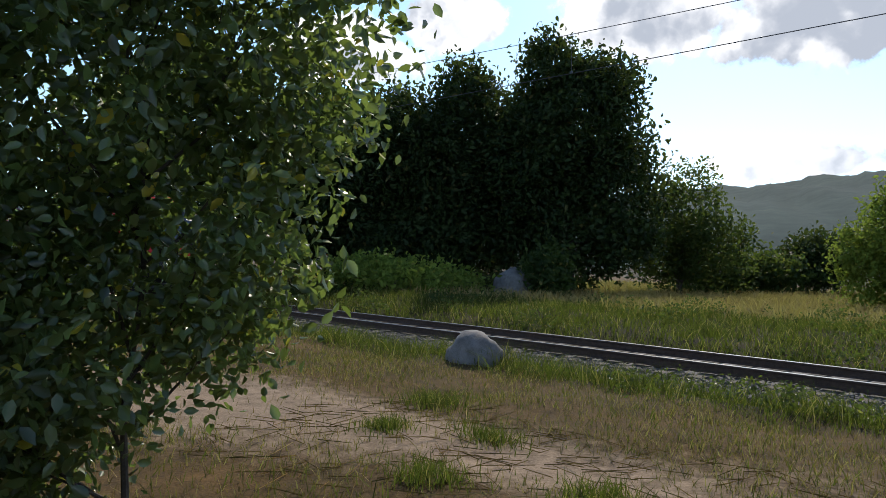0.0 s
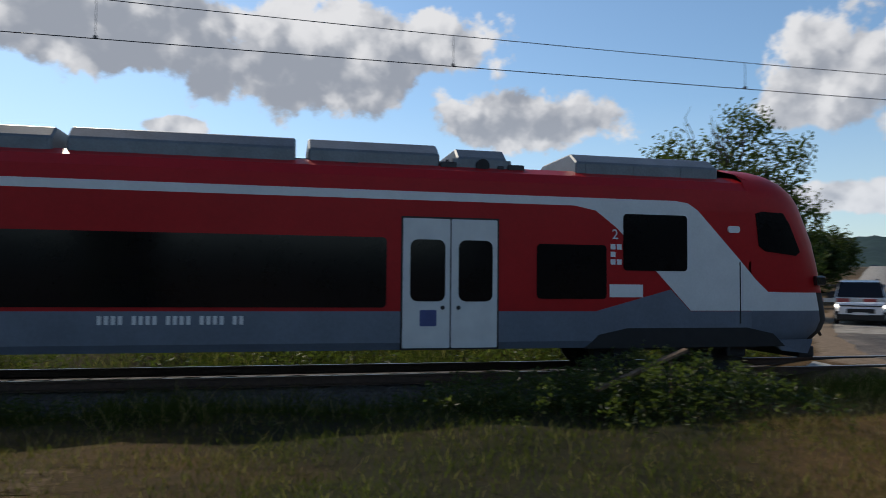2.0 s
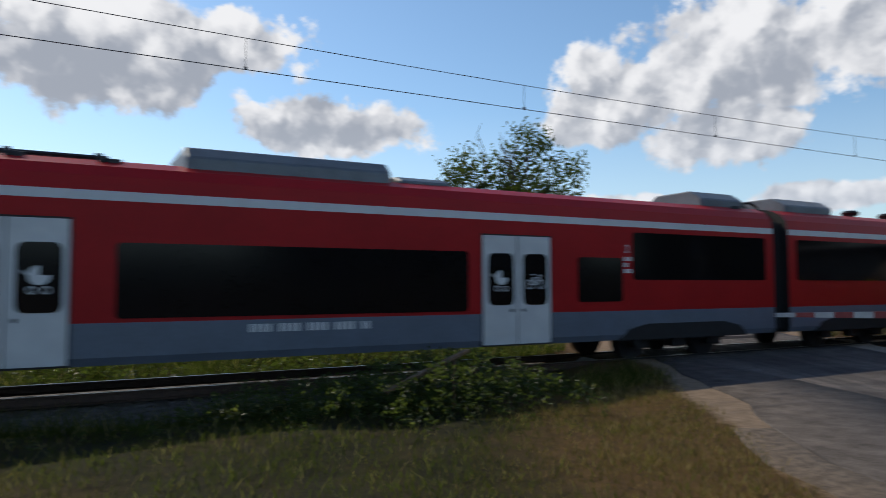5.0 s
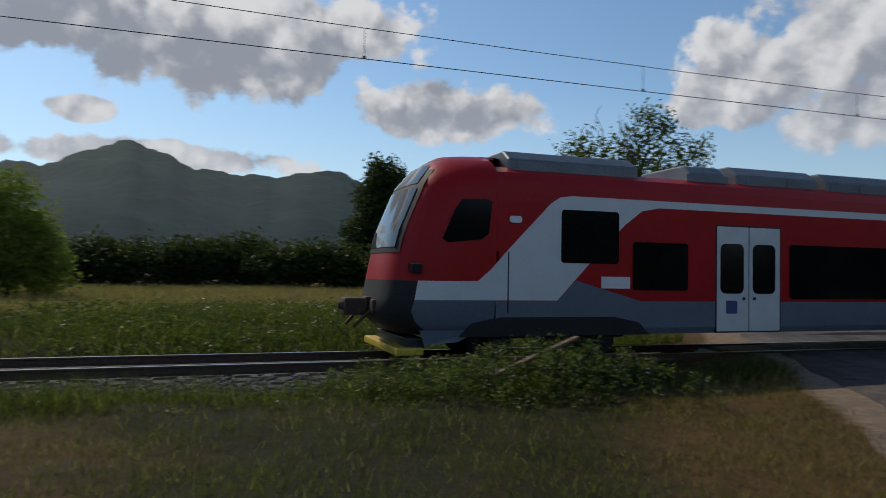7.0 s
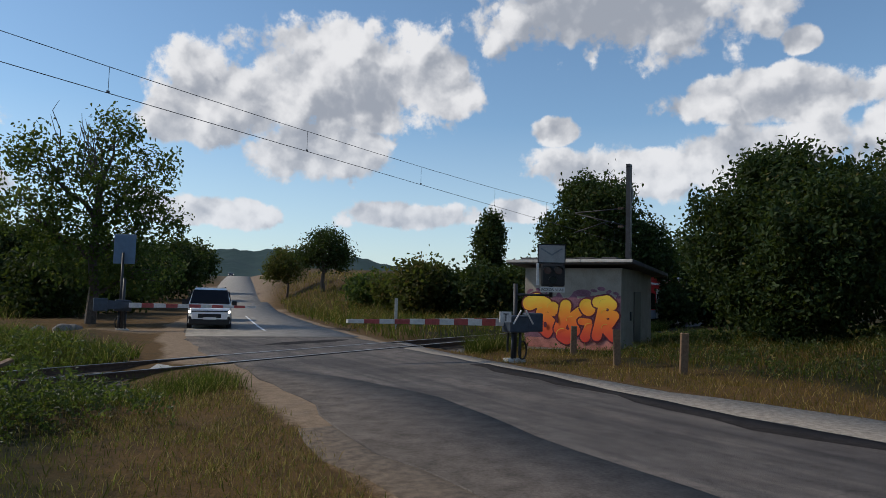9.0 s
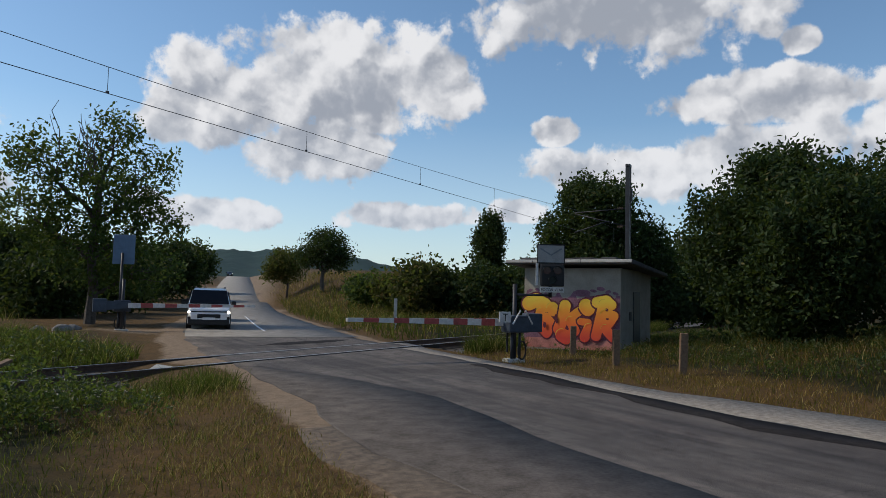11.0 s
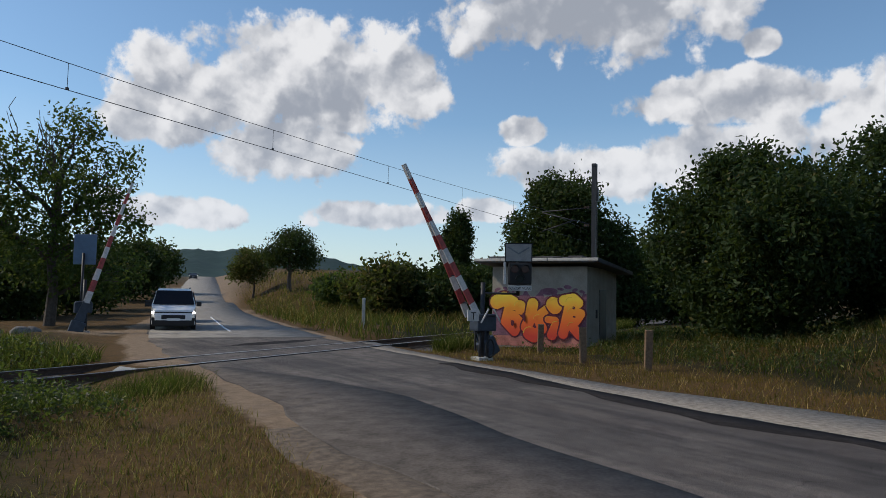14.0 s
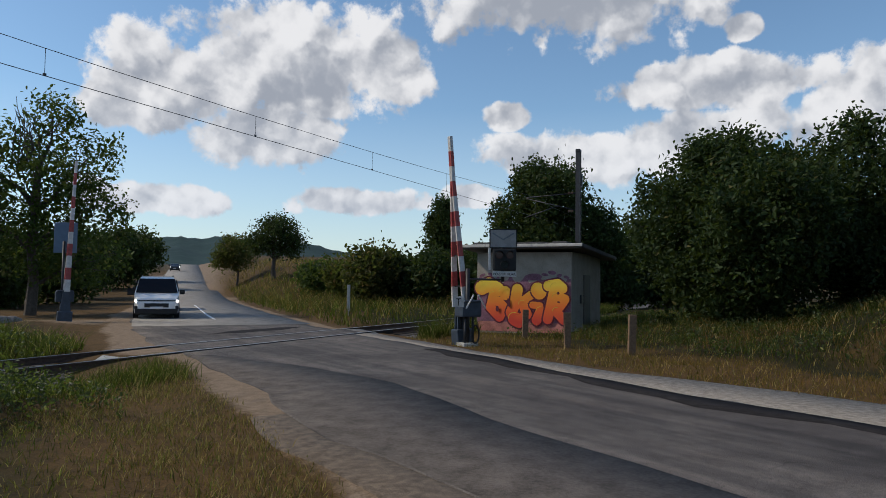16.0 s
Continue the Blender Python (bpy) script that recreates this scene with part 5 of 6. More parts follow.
def barrier(m, label, length, side, mirror_sign):
    root = thing("level_crossing_barrier", m, label, "barrier", "barriers")
    s = side
    tube_part("post", M["dark_metal"], root, (0, 0, -.2), (0, 0, 2.05), .06)
    for x in (-.14, .12):
        tube_part("leg", M["dark_metal"], root, (x, .06, -.2), (x, .06, .8), .035)
    box_part("foot", M["concrete"], root, -.24, .24, -.2, .2, -.2, .05, .03)
    bm = bmesh.new()
    add_box(bm, -.34, .30, -.20, .20, .74, 1.16, .05)
    add_box(bm, -.30, .26, -.24, .24, 1.13, 1.20, .03)
    part("housing", bm, M["barrier_blue"], root)
    bm = bmesh.new()
    add_tube(bm, (.05, -.25, .2), (.05, -.25, .78), .03, seg=8)
    part("drive_rod", bm, M["black"], root)
    bm = bmesh.new()
    for i in range(14):
        a0, a1 = 2 * math.pi * i / 14, 2 * math.pi * (i + 1) / 14
        add_tube(bm, (-.12 + .13 * math.cos(a0), .2, .28 + .24 * math.sin(a0)), (-.12 + .13 * math.cos(a1), .2, .28 + .24 * math.sin(a1)), .022, seg=6)
    part("crank_ring", bm, M["black"], root)
    boom = new("boom")
    boom.parent = root
    boom.location = (0, -.34, 1.0)
    # two beams that meet towards the tip
    n = 11
    for q in (-1, 1):
        for i in range(n):
            a, b = .15 + (length - .15) * i / n, .15 + (length - .15) * (i + 1) / n
            h0, h1 = .095 - .05 * i / n, .095 - .05 * (i + 1) / n
            y0, y1 = (q * max(.032, .26 * (1 - v / (length * .8))) for v in (a, b))
            bm = bmesh.new()
            add_prism(bm, [(a, y0, -h0), (b, y1, -h1), (b, y1, h1), (a, y0, h0)], (0, -.025, 0), (0, .025, 0))
            part("boom_segment", bm, M["barrier_red" if i % 2 else "barrier_white"], boom)
    for k in (.12, .3, .5, .68):
        x = length * k
        w = max(.032, .26 * (1 - x / (length * .8)))
        tube_part("brace", M["dark_metal"], boom, (x, -w, 0), (x, w, 0), .02, seg=6)
    bm = bmesh.new()
    for q in (-1, 1):
        add_prism(bm, [(-.75, 0, -.2), (.2, 0, -.11), (.2, 0, .11), (-.75, 0, .2)], (0, q * .06 - .02, 0), (0, q * .06 + .02, 0))
    add_box(bm, -1.1, -.6, -.16, .16, -.26, .26, .04)
    part("counterweight", bm, M["barrier_blue"], boom)
    return root, boom


def lettering(parent, text, m, size, mat):
    cu = bpy.data.curves.new("lettering", "FONT")
    cu.body, cu.size, cu.extrude, cu.align_x = text, size, .002, "CENTER"
    cu.materials.append(mat)
    ob = new("lettering", cu)
    me = bpy.data.meshes.new_from_object(ob.evaluated_get(bpy.context.evaluated_depsgraph_get()))
    bpy.data.objects.remove(ob)
    ob = new("lettering", me)
    ob.parent = parent
    ob.matrix_basis = m
    return ob


def brackets(root):
    for x0, x1 in ((-.34, -.1), (.3, .06)):
        bm = bmesh.new()
        add_tube(bm, (x0, .36, .98), (x1, .36, 1.34), .022, seg=6)
        part("bracket", bm, M["barrier_white"], root, "white slanted bracket")
    bm = bmesh.new()
    add_box(bm, .36, .72, .30, .34, 1.02, 1.30, .01)
    plate = part("plate", bm, M["barrier_white"], root)
    lettering(plate, "T", pose(.54, .346, 1.06, 90, 0, 180), .28, M["black"])


NEAR_TURN = 149.3
near_barrier, near_boom = barrier(pose(17.6, 7.65, 0, 0, 0, NEAR_TURN), "red and white lifting barrier with dark housing beside the road", 4.7, 1, 1)
far_barrier, far_boom = barrier(pose(18.4, 25.0, 0, 0, 0, NEAR_TURN + 180), "red and white lifting barrier beyond the track", 5.2, -1, 1)


brackets(near_barrier)


def signal(m, label, arm, face=True):
    """Warning signal on a post; its face looks along -y."""
    root = thing("crossing_signal", m, label, "signal", "crossing signals")
    tube_part("post", M["dark_metal"], root, (0, .1, 1.7 if face else -.3), (0, .1, 3.0), .05)
    if face:
        tube_part("arm", M["dark_metal"], root, (0, .1, 1.76), (-.95, .1, 1.76), .03)
    bm = bmesh.new()
    if face:
        add_box(bm, -.36, .36, -.02, .02, 2.62, 3.12, .02)
    else:
        add_box(bm, -.46, .46, -.02, .02, 2.55, 3.75, .02)
    plate = part("plate", bm, M["sign_grey" if face else "back_blue"], root, "pale plate with a crossed mark" if face else "blue-grey back of a plate")
    if face:
        for x0, x1, z0, z1 in ((-.37, .37, 3.10, 3.13), (-.37, .37, 2.61, 2.64), (-.37, -.345, 2.64, 3.10), (.345, .37, 2.64, 3.10)):
            box_part("rim", M["black"], plate, x0, x1, -.03, .025, z0, z1)
        for s in (-1, 1):
            bm = bmesh.new()
            add_prism(bm, [(s * .30, -.02, 3.0), (s * .27, -.02, 3.03), (0, -.02, 2.86), (0, -.02, 2.82)], (0, -.006, 0), (0, .004, 0))
            part("cross_bar", bm, M["roof_grey"], plate)
    if not face:
        return root
    bm = bmesh.new()
    add_box(bm, -.28, .36, -.05, .12, 2.0, 2.60, .05)
    board = part("lamp_board", bm, M["black"], root)
    for x, z in ((-.1, 2.42), (.18, 2.42), (.04, 2.16)):
        bm = bmesh.new()
        add_tube(bm, (x, -.05, z), (x, -.10, z), .1, seg=16)
        part("lens", bm, M["red_light" if z > 2.3 else "windscreen"], board)
        bm = bmesh.new()
        for i in range(9):
            a0, a1 = math.pi * i / 9, math.pi * (i + 1) / 9
            add_prism(bm, [(x + .11 * math.cos(a0), -.05, z + .11 * math.sin(a0)), (x + .12 * math.cos(a0), -.05, z + .12 * math.sin(a0)), (x + .12 * math.cos(a1), -.05, z + .12 * math.sin(a1)), (x + .11 * math.cos(a1), -.05, z + .11 * math.sin(a1))], (0, 0, 0), (0, -.16, 0))
        part("hood", bm, M["black"], board)
    bm = bmesh.new()
    add_box(bm, -.40, -.33, -.02, .02, 2.02, 2.62, .01)
    part("side_plate", bm, M["barrier_white"], root)
    bm = bmesh.new()
    add_box(bm, -.28, .36, -.03, .0, 1.84, 1.98, .01)
    low = part("text_plate", bm, M["barrier_white"], root)
    if face:
        lettering(low, "POZOR VLAK", pose(.04, -.035, 1.875, 90), .10, M["black"])
    return root


signal(pose(17.9, 6.75, 0, 0, 0, -65), "crossing warning signal with white plate and black lamp board", 1.0)
signal(pose(18.55, 25.3, .1, 0, 0, 115), "crossing warning signal seen from behind beyond the track", 1.0, False)


def hut():
    root = thing("relay_hut", pose(23.2, 6.3, 0), "small rendered railway hut with flat overhanging roof and orange spray lettering", "hut")
    L, W, H = 4.2, 3.42, 2.75
    for name, a in (("wall_front", (0, .2, 0, W)), ("wall_back", (L - .2, L, 0, W)), ("wall_side", (.2, L - .2, 0, .2)), ("wall_far_side", (.2, L - .2, W - .2, W))):
        box_part(name, M["render_wall"], root, a[0], a[1], a[2], a[3], -.3, H)
    bm = bmesh.new()
    add_prism(bm, [(-.5, 0, H + .12), (L + .6, 0, H - .12), (L + .6, 0, H + .0), (-.5, 0, H + .26)], (0, -.45, 0), (0, W + .45, 0))
    roof = part("roof", bm, M["roof_felt"], root)
    bm = bmesh.new()
    for y0, y1 in ((-.5, 1.2), (1.22, 2.9), (2.92, W + .5)):
        add_box(bm, -.56, -.50, y0, y1, H + .16, H + .26, .015)
    part("fascia", bm, M["trim"], roof, "pale metal edging")
    bm = bmesh.new()
    add_prism(bm, [(-.5, -.5, H + .14), (L + .6, -.5, H - .10), (L + .6, -.5, H + .02), (-.5, -.5, H + .27)], (0, 0, 0), (0, .05, 0))
    part("fascia", bm, M["roof_felt"], roof)
    bm = bmesh.new()
    rng = random.Random(5)
    for i in range(9):
        y = rng.uniform(0, W - .4)
        add_box(bm, -.3, .3, y, y + rng.uniform(.3, .7), H + .25, H + .30 + rng.uniform(0, .05), .01)
    part("roof_sheet", bm, M["roof_felt"], roof)
    bm = bmesh.new()
    add_box(bm, 1.6, 2.5, -.03, .02, 0, 2.0, .01)
    part("door", bm, M["dark_metal"], root)
    bm = bmesh.new()
    add_box(bm, 1.1, 1.3, -.04, .0, 1.0, 1.3, .01)
    part("meter_box", bm, M["dark_metal"], root)
    # sprayed picture on the front wall: back cloud, dark outlines, swelling letters, bright rims
    def blob(pts, x, mat, name, parent):
        bm = bmesh.new()
        add_prism(bm, [(x, W - a, z) for a, z in pts], (0, 0, 0), (.004, 0, 0))
        return part(name, bm, M[mat], parent)

    def oval(a, z, ra, rz, turn=0.0, n=22):
        c, s = math.cos(radians(turn)), math.sin(radians(turn))
        return [(a + ra * math.cos(t) * c - rz * math.sin(t) * s, z + ra * math.cos(t) * s + rz * math.sin(t) * c) for t in [2 * math.pi * i / n for i in range(n)]]
    front = [o for o in root.children if o.name.startswith("wall_front")][0]
    wave = [(.02 + 3.38 * i / 30, 1.78 + .14 * math.sin(i * 1.3) + .1 * math.sin(i * 2.9)) for i in range(31)]
    blob([(.02, .0)] + wave[:1] + wave[1:] + [(3.40, .0)], -.006, "purple", "spray_ground", front)
    blob(rounded(.05, 3.3, .0, .34, .1), -.010, "pink", "spray_ground", front)
    for a, z, w, h in ((.2, 1.95, .12, .05), (.5, 1.98, .1, .06), (2.5, 1.98, .12, .05), (2.75, 2.05, .14, .07), (3.0, 1.95, .1, .06), (3.25, 1.9, .1, .05), (2.1, 1.9, .3, .12)):
        blob(oval(a, z, w, h, 20 * math.sin(a * 9)), -.009, "purple", "spray_mark", front)
    # swelling letters: strokes of rounded pieces, a dark outline under each
    words = [[(((.18, 1.50), (.45, 1.62), (.78, 1.46)), .25), (((.62, 1.22), (.52, .82), (.86, .50), (1.02, .84), (.82, 1.04)), .17), (((1.05, 1.36), (1.10, 1.30)), .22)],
             [(((1.52, 1.46), (1.44, .98), (1.30, .66)), .20), (((1.42, .46), (1.58, .38)), .24), (((2.02, 1.28), (1.62, .98)), .15), (((1.72, .95), (1.88, .62), (1.64, .42)), .17)],
             [(((2.26, 1.46), (2.32, 1.38)), .25), (((2.08, .94), (2.34, .92)), .12), (((2.36, .74), (2.22, .42)), .17)],
             [(((2.64, 1.60), (2.96, 1.66), (3.12, 1.52)), .18), (((2.86, 1.56), (2.76, 1.08), (2.62, .48)), .17), (((2.92, 1.22), (3.20, 1.16), (3.04, .92)), .17), (((2.92, .74), (3.18, .46)), .16)]]

    def capsule(p, q, r):
        t = math.atan2(q[1] - p[1], q[0] - p[0])
        return [(c[0] + r * math.cos(t + a0 + math.pi * i / 9), c[1] + r * math.sin(t + a0 + math.pi * i / 9)) for c, a0 in ((q, -math.pi / 2), (p, math.pi / 2)) for i in range(10)]
    for w, word in enumerate(words):
        for mat, name, more, x in (("maroon", "spray_outline", .055, -.014), ("orange_blob", "spray_letter", 0, -.021)):
            k = 0
            for line, r in word:
                for p, q in zip(line[:-1], line[1:]):
                    blob(capsule(p, q, r + more), x - .013 * w - .0006 * k, mat, name, front)
                    k += 1
    for a, z, ra, rz, turn in ((.80, .78, .06, .10, 0), (1.22, 1.0, .05, .16, 10), (3.0, 1.06, .05, .03, 0), (2.98, 1.36, .05, .05, 0)):
        blob(oval(a, z, ra, rz, turn), -.068, "maroon", "spray_gap", front)
    for line, r in (w for word in words for w in word):
        p = line[0]
        bm = bmesh.new()
        for i in range(8):
            t0, t1 = radians(70 + 14 * i), radians(84 + 14 * i)
            add_prism(bm, [(-.070, W - (p[0] + c * math.cos(t)), p[1] + c * math.sin(t)) for c, t in ((r * .84, t0), (r * .93, t0), (r * .93, t1), (r * .84, t1))], (0, 0, 0), (.002, 0, 0))
        part("spray_rim", bm, M["yellow"], front)
    return root


hut()


def wooden_post(x, y, h, lean, label):
    bm = bmesh.new()
    add_box(bm, -.07, .07, -.09, .09, -.3, h, .018)
    ob = part("wooden_post", bm, M["wood"])
    ob.matrix_world = pose(x, y, float(land(x, y)), lean, -lean * .6, 25)
    tagged(ob, label, "post", "posts on the verge")


for x, y, h, l in ((17.65, 3.29, .98, 1.5), (18.6, 5.15, .95, -1.0), (21.0, 7.17, .92, 1.0)):
    wooden_post(x, y, h, l, "short weathered wooden post in dry verge grass")


def white_post(x, y):
    bm = bmesh.new()
    add_box(bm, -.09, .09, -.07, .07, -.2, 1.45, .02)
    ob = part("marker_post", bm, M["concrete"])
    ob.matrix_world = pose(x, y, float(land(x, y)), 0, 0, 30)
    tagged(ob, "pale concrete marker post in grass by the track", "post")


white_post(27.6, 18.0)

# ---- plants ----


def crown_points(rng, n, lobes):
    """Clump centres in the outer part of several lobes (x, y, z, rx, ry, rz), with smaller sprays standing out of them."""
    lobes = np.array(lobes, float)
    k = rng.integers(0, len(lobes), 7 * len(lobes))
    d = rng.normal(0, 1, (len(k), 3))
    d[:, 2] = np.abs(d[:, 2]) * .9 - .1
    d /= np.linalg.norm(d, axis=1, keepdims=True)
    q = rng.uniform(.13, .26, (len(k), 1))
    sprays = np.c_[lobes[k, :3] + d * lobes[k, 3:] * rng.uniform(.80, 1.02, (len(k), 1)), lobes[k, 3:] * q * [1, 1, 1.25]]
    lobes = np.r_[lobes, sprays]
    vol = lobes[:, 3] * lobes[:, 4] * lobes[:, 5]
    pick = rng.choice(len(lobes), n, p=vol ** .8 / (vol ** .8).sum())
    d = rng.normal(0, 1, (n, 3))
    d /= np.linalg.norm(d, axis=1, keepdims=True)
    r = rng.uniform(.12, 1, (n, 1)) ** .45
    bump = 1 + .16 * np.sin(d[:, :1] * 7 + pick[:, None]) * np.sin(d[:, 1:2] * 6 + 1.3 * pick[:, None]) + .07 * rng.normal(0, 1, (n, 1))
    return lobes[pick, :3] + d * r * lobes[pick, 3:] * bump


def limb(bm, a, b, r0, r1, rng, bend=.12):
    a, b = Vector(a), Vector(b)
    prev, n = a, 4
    L = (b - a).length
    for i in range(1, n + 1):
        p = a.lerp(b, i / n) + Vector([rng.uniform(-1, 1) * L * bend * (i < n) for _ in range(3)]) * .5
        add_tube(bm, prev, p, r0 + (r1 - r0) * (i - 1) / n, r0 + (r1 - r0) * i / n, 7)
        prev = p


def tree(name, x, y, lobes, trunk_r, clumps, per, size, mat, label, category="tree", seed=1, spread=None, bare_twigs=0, trunk_top=None, slim=.45, group=""):
    """A trunk with limbs into each lobe, and a crown of leaves; lobes are relative to the foot."""
    rng, r2 = np.random.default_rng(seed), random.Random(seed)
    z0 = float(land(x, y))
    root = thing(name, pose(x, y, z0), label, category, group)
    bm = bmesh.new()
    top = trunk_top or max(l[2] for l in lobes) * .75
    limb(bm, (0, 0, -.3), (r2.uniform(-.2, .2), r2.uniform(-.2, .2), top), trunk_r, trunk_r * .4, r2, .04)
    for lx, ly, lz, rx, ry, rz in lobes:
        h = min(top, max(.25 * top, lz - rz * .9))
        limb(bm, (0, 0, h * .8), (lx, ly, lz), trunk_r * .45, trunk_r * .12, r2)
        for _ in range(5):
            d = Vector((r2.gauss(0, 1), r2.gauss(0, 1), r2.gauss(.4, 1))).normalized()
            limb(bm, (lx * .7, ly * .7, lz * .9), (lx + d.x * rx * .85, ly + d.y * ry * .85, lz + d.z * rz * .85), trunk_r * .14, trunk_r * .03, r2)
    for i in range(bare_twigs):
        a = r2.uniform(0, 6.3)
        hi = max(l[2] + l[5] for l in lobes)
        q = Vector((r2.uniform(-1.6, .3), r2.uniform(-.8, .8), hi * r2.uniform(.7, .8)))
        limb(bm, q * .92, q + Vector((r2.uniform(-1.2, .6), r2.uniform(-.6, .6), r2.uniform(1.0, 2.6))), .035, .01, r2, .2)
    part("trunk", bm, M["bark"], root, "dark bark")
    pts = crown_points(rng, int(clumps * (1.15 if mat == "leaf_mid" and category == "tree" else 2.3)), lobes)
    v, f = leaves(pts, spread or size * 1.1, per, size * 1.12, rng, slim + .1)
    fast_mesh("crown", v, f, M[mat], root)
    return root


def ring_place(az, dist):
    return dist * math.sin(radians(az)), dist * math.cos(radians(az))


# the shrub beside the first standpoint
def near_shrub():
    c, q = .384, .923
    # across the first line of sight, along it, height, and the three half sizes
    across = [(.50, 0, 2.75, .62, .7, .72), (.05, .3, 3.4, 1.0, .9, .8), (-.35, .2, 2.25, .95, .9, .8), (.30, .1, 1.75, .50, .6, .42), (-.25, 0, 1.30, .78, .8, .42), (.42, .1, 1.28, .36, .4, .22), (-.95, 0, .62, .62, .7, .5),
              (-1.25, .2, 1.8, 1.1, .9, 1.3), (-1.1, .2, 3.2, 1.1, 1.0, 1.1), (-.45, 0, .85, .40, .45, .30), (.62, .1, 2.3, .50, .5, .35), (-.1, .2, 4.0, 1.3, 1.0, .6), (-1.5, -.5, .9, .8, .7, .8), (.55, .1, 1.55, .34, .35, .26), (-.9, .1, 1.3, .8, .8, .7), (-.80, 0, .42, .55, .55, .34), (-.42, 0, .40, .32, .36, .24), (-1.3, -.3, .4, .6, .5, .4)]
    lobes = [(a * c - b * q, a * q + b * c, z, max(rx, ry) * .98, max(rx, ry) * .98, rz) for a, b, z, rx, ry, rz in across]
    return tree("shrub", -4.38, 1.85, lobes, .022, 2550, 11, .060, "leaf_near", "dense glossy-leaved shrub with a few yellowing leaves by the path", "shrub", 11, .085, slim=.5, trunk_top=2.2)


near_shrub()

def plant(seed, az, dist, lobes, trunk, clumps, per, leaf, mat, label):
    """A tree at a bearing and distance; its lobes lie across the line of sight."""
    x, y = ring_place(az, dist)
    c, q = math.cos(radians(az)), math.sin(radians(az))
    tree("tree", x, y, [(l[0] * c + l[1] * q, -l[0] * q + l[1] * c, *l[2:]) for l in lobes], trunk, int(clumps * 1.45), per, leaf * .8, mat, label, seed=seed, bare_twigs=16 if "dead" in label else 0)


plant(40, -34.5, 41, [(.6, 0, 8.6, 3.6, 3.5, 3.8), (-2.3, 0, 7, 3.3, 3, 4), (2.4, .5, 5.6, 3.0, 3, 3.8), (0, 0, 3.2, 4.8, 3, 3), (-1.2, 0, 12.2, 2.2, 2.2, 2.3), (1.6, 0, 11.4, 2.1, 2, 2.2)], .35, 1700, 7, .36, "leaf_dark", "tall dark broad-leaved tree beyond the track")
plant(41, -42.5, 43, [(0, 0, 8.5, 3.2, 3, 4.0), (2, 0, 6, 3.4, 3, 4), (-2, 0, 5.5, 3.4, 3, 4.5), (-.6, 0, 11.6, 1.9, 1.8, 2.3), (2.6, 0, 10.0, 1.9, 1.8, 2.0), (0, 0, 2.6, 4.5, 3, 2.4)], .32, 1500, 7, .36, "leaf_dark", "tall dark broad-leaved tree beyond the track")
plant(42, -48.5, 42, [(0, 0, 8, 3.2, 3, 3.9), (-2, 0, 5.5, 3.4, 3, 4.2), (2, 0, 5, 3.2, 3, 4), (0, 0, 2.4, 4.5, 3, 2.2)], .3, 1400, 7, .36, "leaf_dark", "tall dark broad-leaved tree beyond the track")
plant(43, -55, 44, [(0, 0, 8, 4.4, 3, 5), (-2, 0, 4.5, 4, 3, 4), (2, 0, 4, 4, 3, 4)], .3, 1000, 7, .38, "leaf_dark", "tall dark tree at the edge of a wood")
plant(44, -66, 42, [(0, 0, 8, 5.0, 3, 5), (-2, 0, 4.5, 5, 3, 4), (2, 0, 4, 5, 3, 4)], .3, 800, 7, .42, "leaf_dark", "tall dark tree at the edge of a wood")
plant(45, -26.2, 45, [(0, 0, 4.6, 2.6, 2.2, 3.4), (1.4, 0, 2.6, 2.6, 2, 2.4), (-1, 0, 2.4, 2.4, 2, 2.2)], .2, 800, 7, .3, "leaf_mid", "mid-green tree with willow-like outline beyond the track")
plant(46, -12.8, 36, [(0, 0, 2.9, 1.9, 1.7, 2.2), (-.8, 0, 1.7, 1.7, 1.5, 1.6), (.9, 0, 1.6, 1.6, 1.5, 1.5), (.1, 0, 4.6, .9, .9, 1.2), (1.7, 0, 1.2, 1.0, 1.0, 1.0), (-1.5, .2, 2.6, .9, .9, 1.0), (1.2, 0, 3.2, .8, .8, .9)], .14, 420, 8, .24, "leaf_light", "light green young tree standing in the dry field")
plant(47, 14.6, 60, [(0, 0, 7, 3.0, 2.6, 2.6), (-.6, 0, 9.5, 1.6, 1.5, 1.8), (.8, 0, 4.5, 3.4, 2.8, 2.6), (-1.6, 0, 4.2, 2.4, 2.2, 2.2)], .25, 1000, 7, .36, "leaf_dark", "dark spreading tree above a hedge")
plant(48, 34.2, 38, [(0, 0, 6.0, 2.7, 2.4, 2.4), (-2.4, 0, 7.6, 2.0, 1.6, 1.5), (2.2, .3, 7.6, 1.5, 1.4, 1.5), (.6, 0, 9.4, 1.3, 1.2, 1.1), (-2.8, .4, 5.0, 2.0, 1.8, 1.5), (2.6, 0, 5.2, 1.7, 1.5, 1.3), (0, 0, 3.2, 2.9, 2.5, 1.6), (2.0, 0, 2.6, 2.2, 2, 1.4)], .28, 1050, 7, .25, "leaf_mid", "tall open tree with dead twigs at the top")
plant(49, 51.0, 76, [(0, 0, 4.4, 2.9, 2.6, 2.0), (-1.6, 0, 3.6, 1.8, 1.6, 1.3), (1.6, 0, 3.5, 1.9, 1.6, 1.3), (.2, 0, 5.6, 1.9, 1.7, 1.1)], .26, 330, 7, .3, "leaf_dark", "round orchard tree on a grass bank by the road")
plant(50, 48.2, 84, [(0, 0, 3.9, 2.4, 2.0, 1.9), (-1.4, 0, 3.2, 1.6, 1.5, 1.3)], .15, 260, 7, .3, "leaf_olive", "brownish bush on the grass bank")
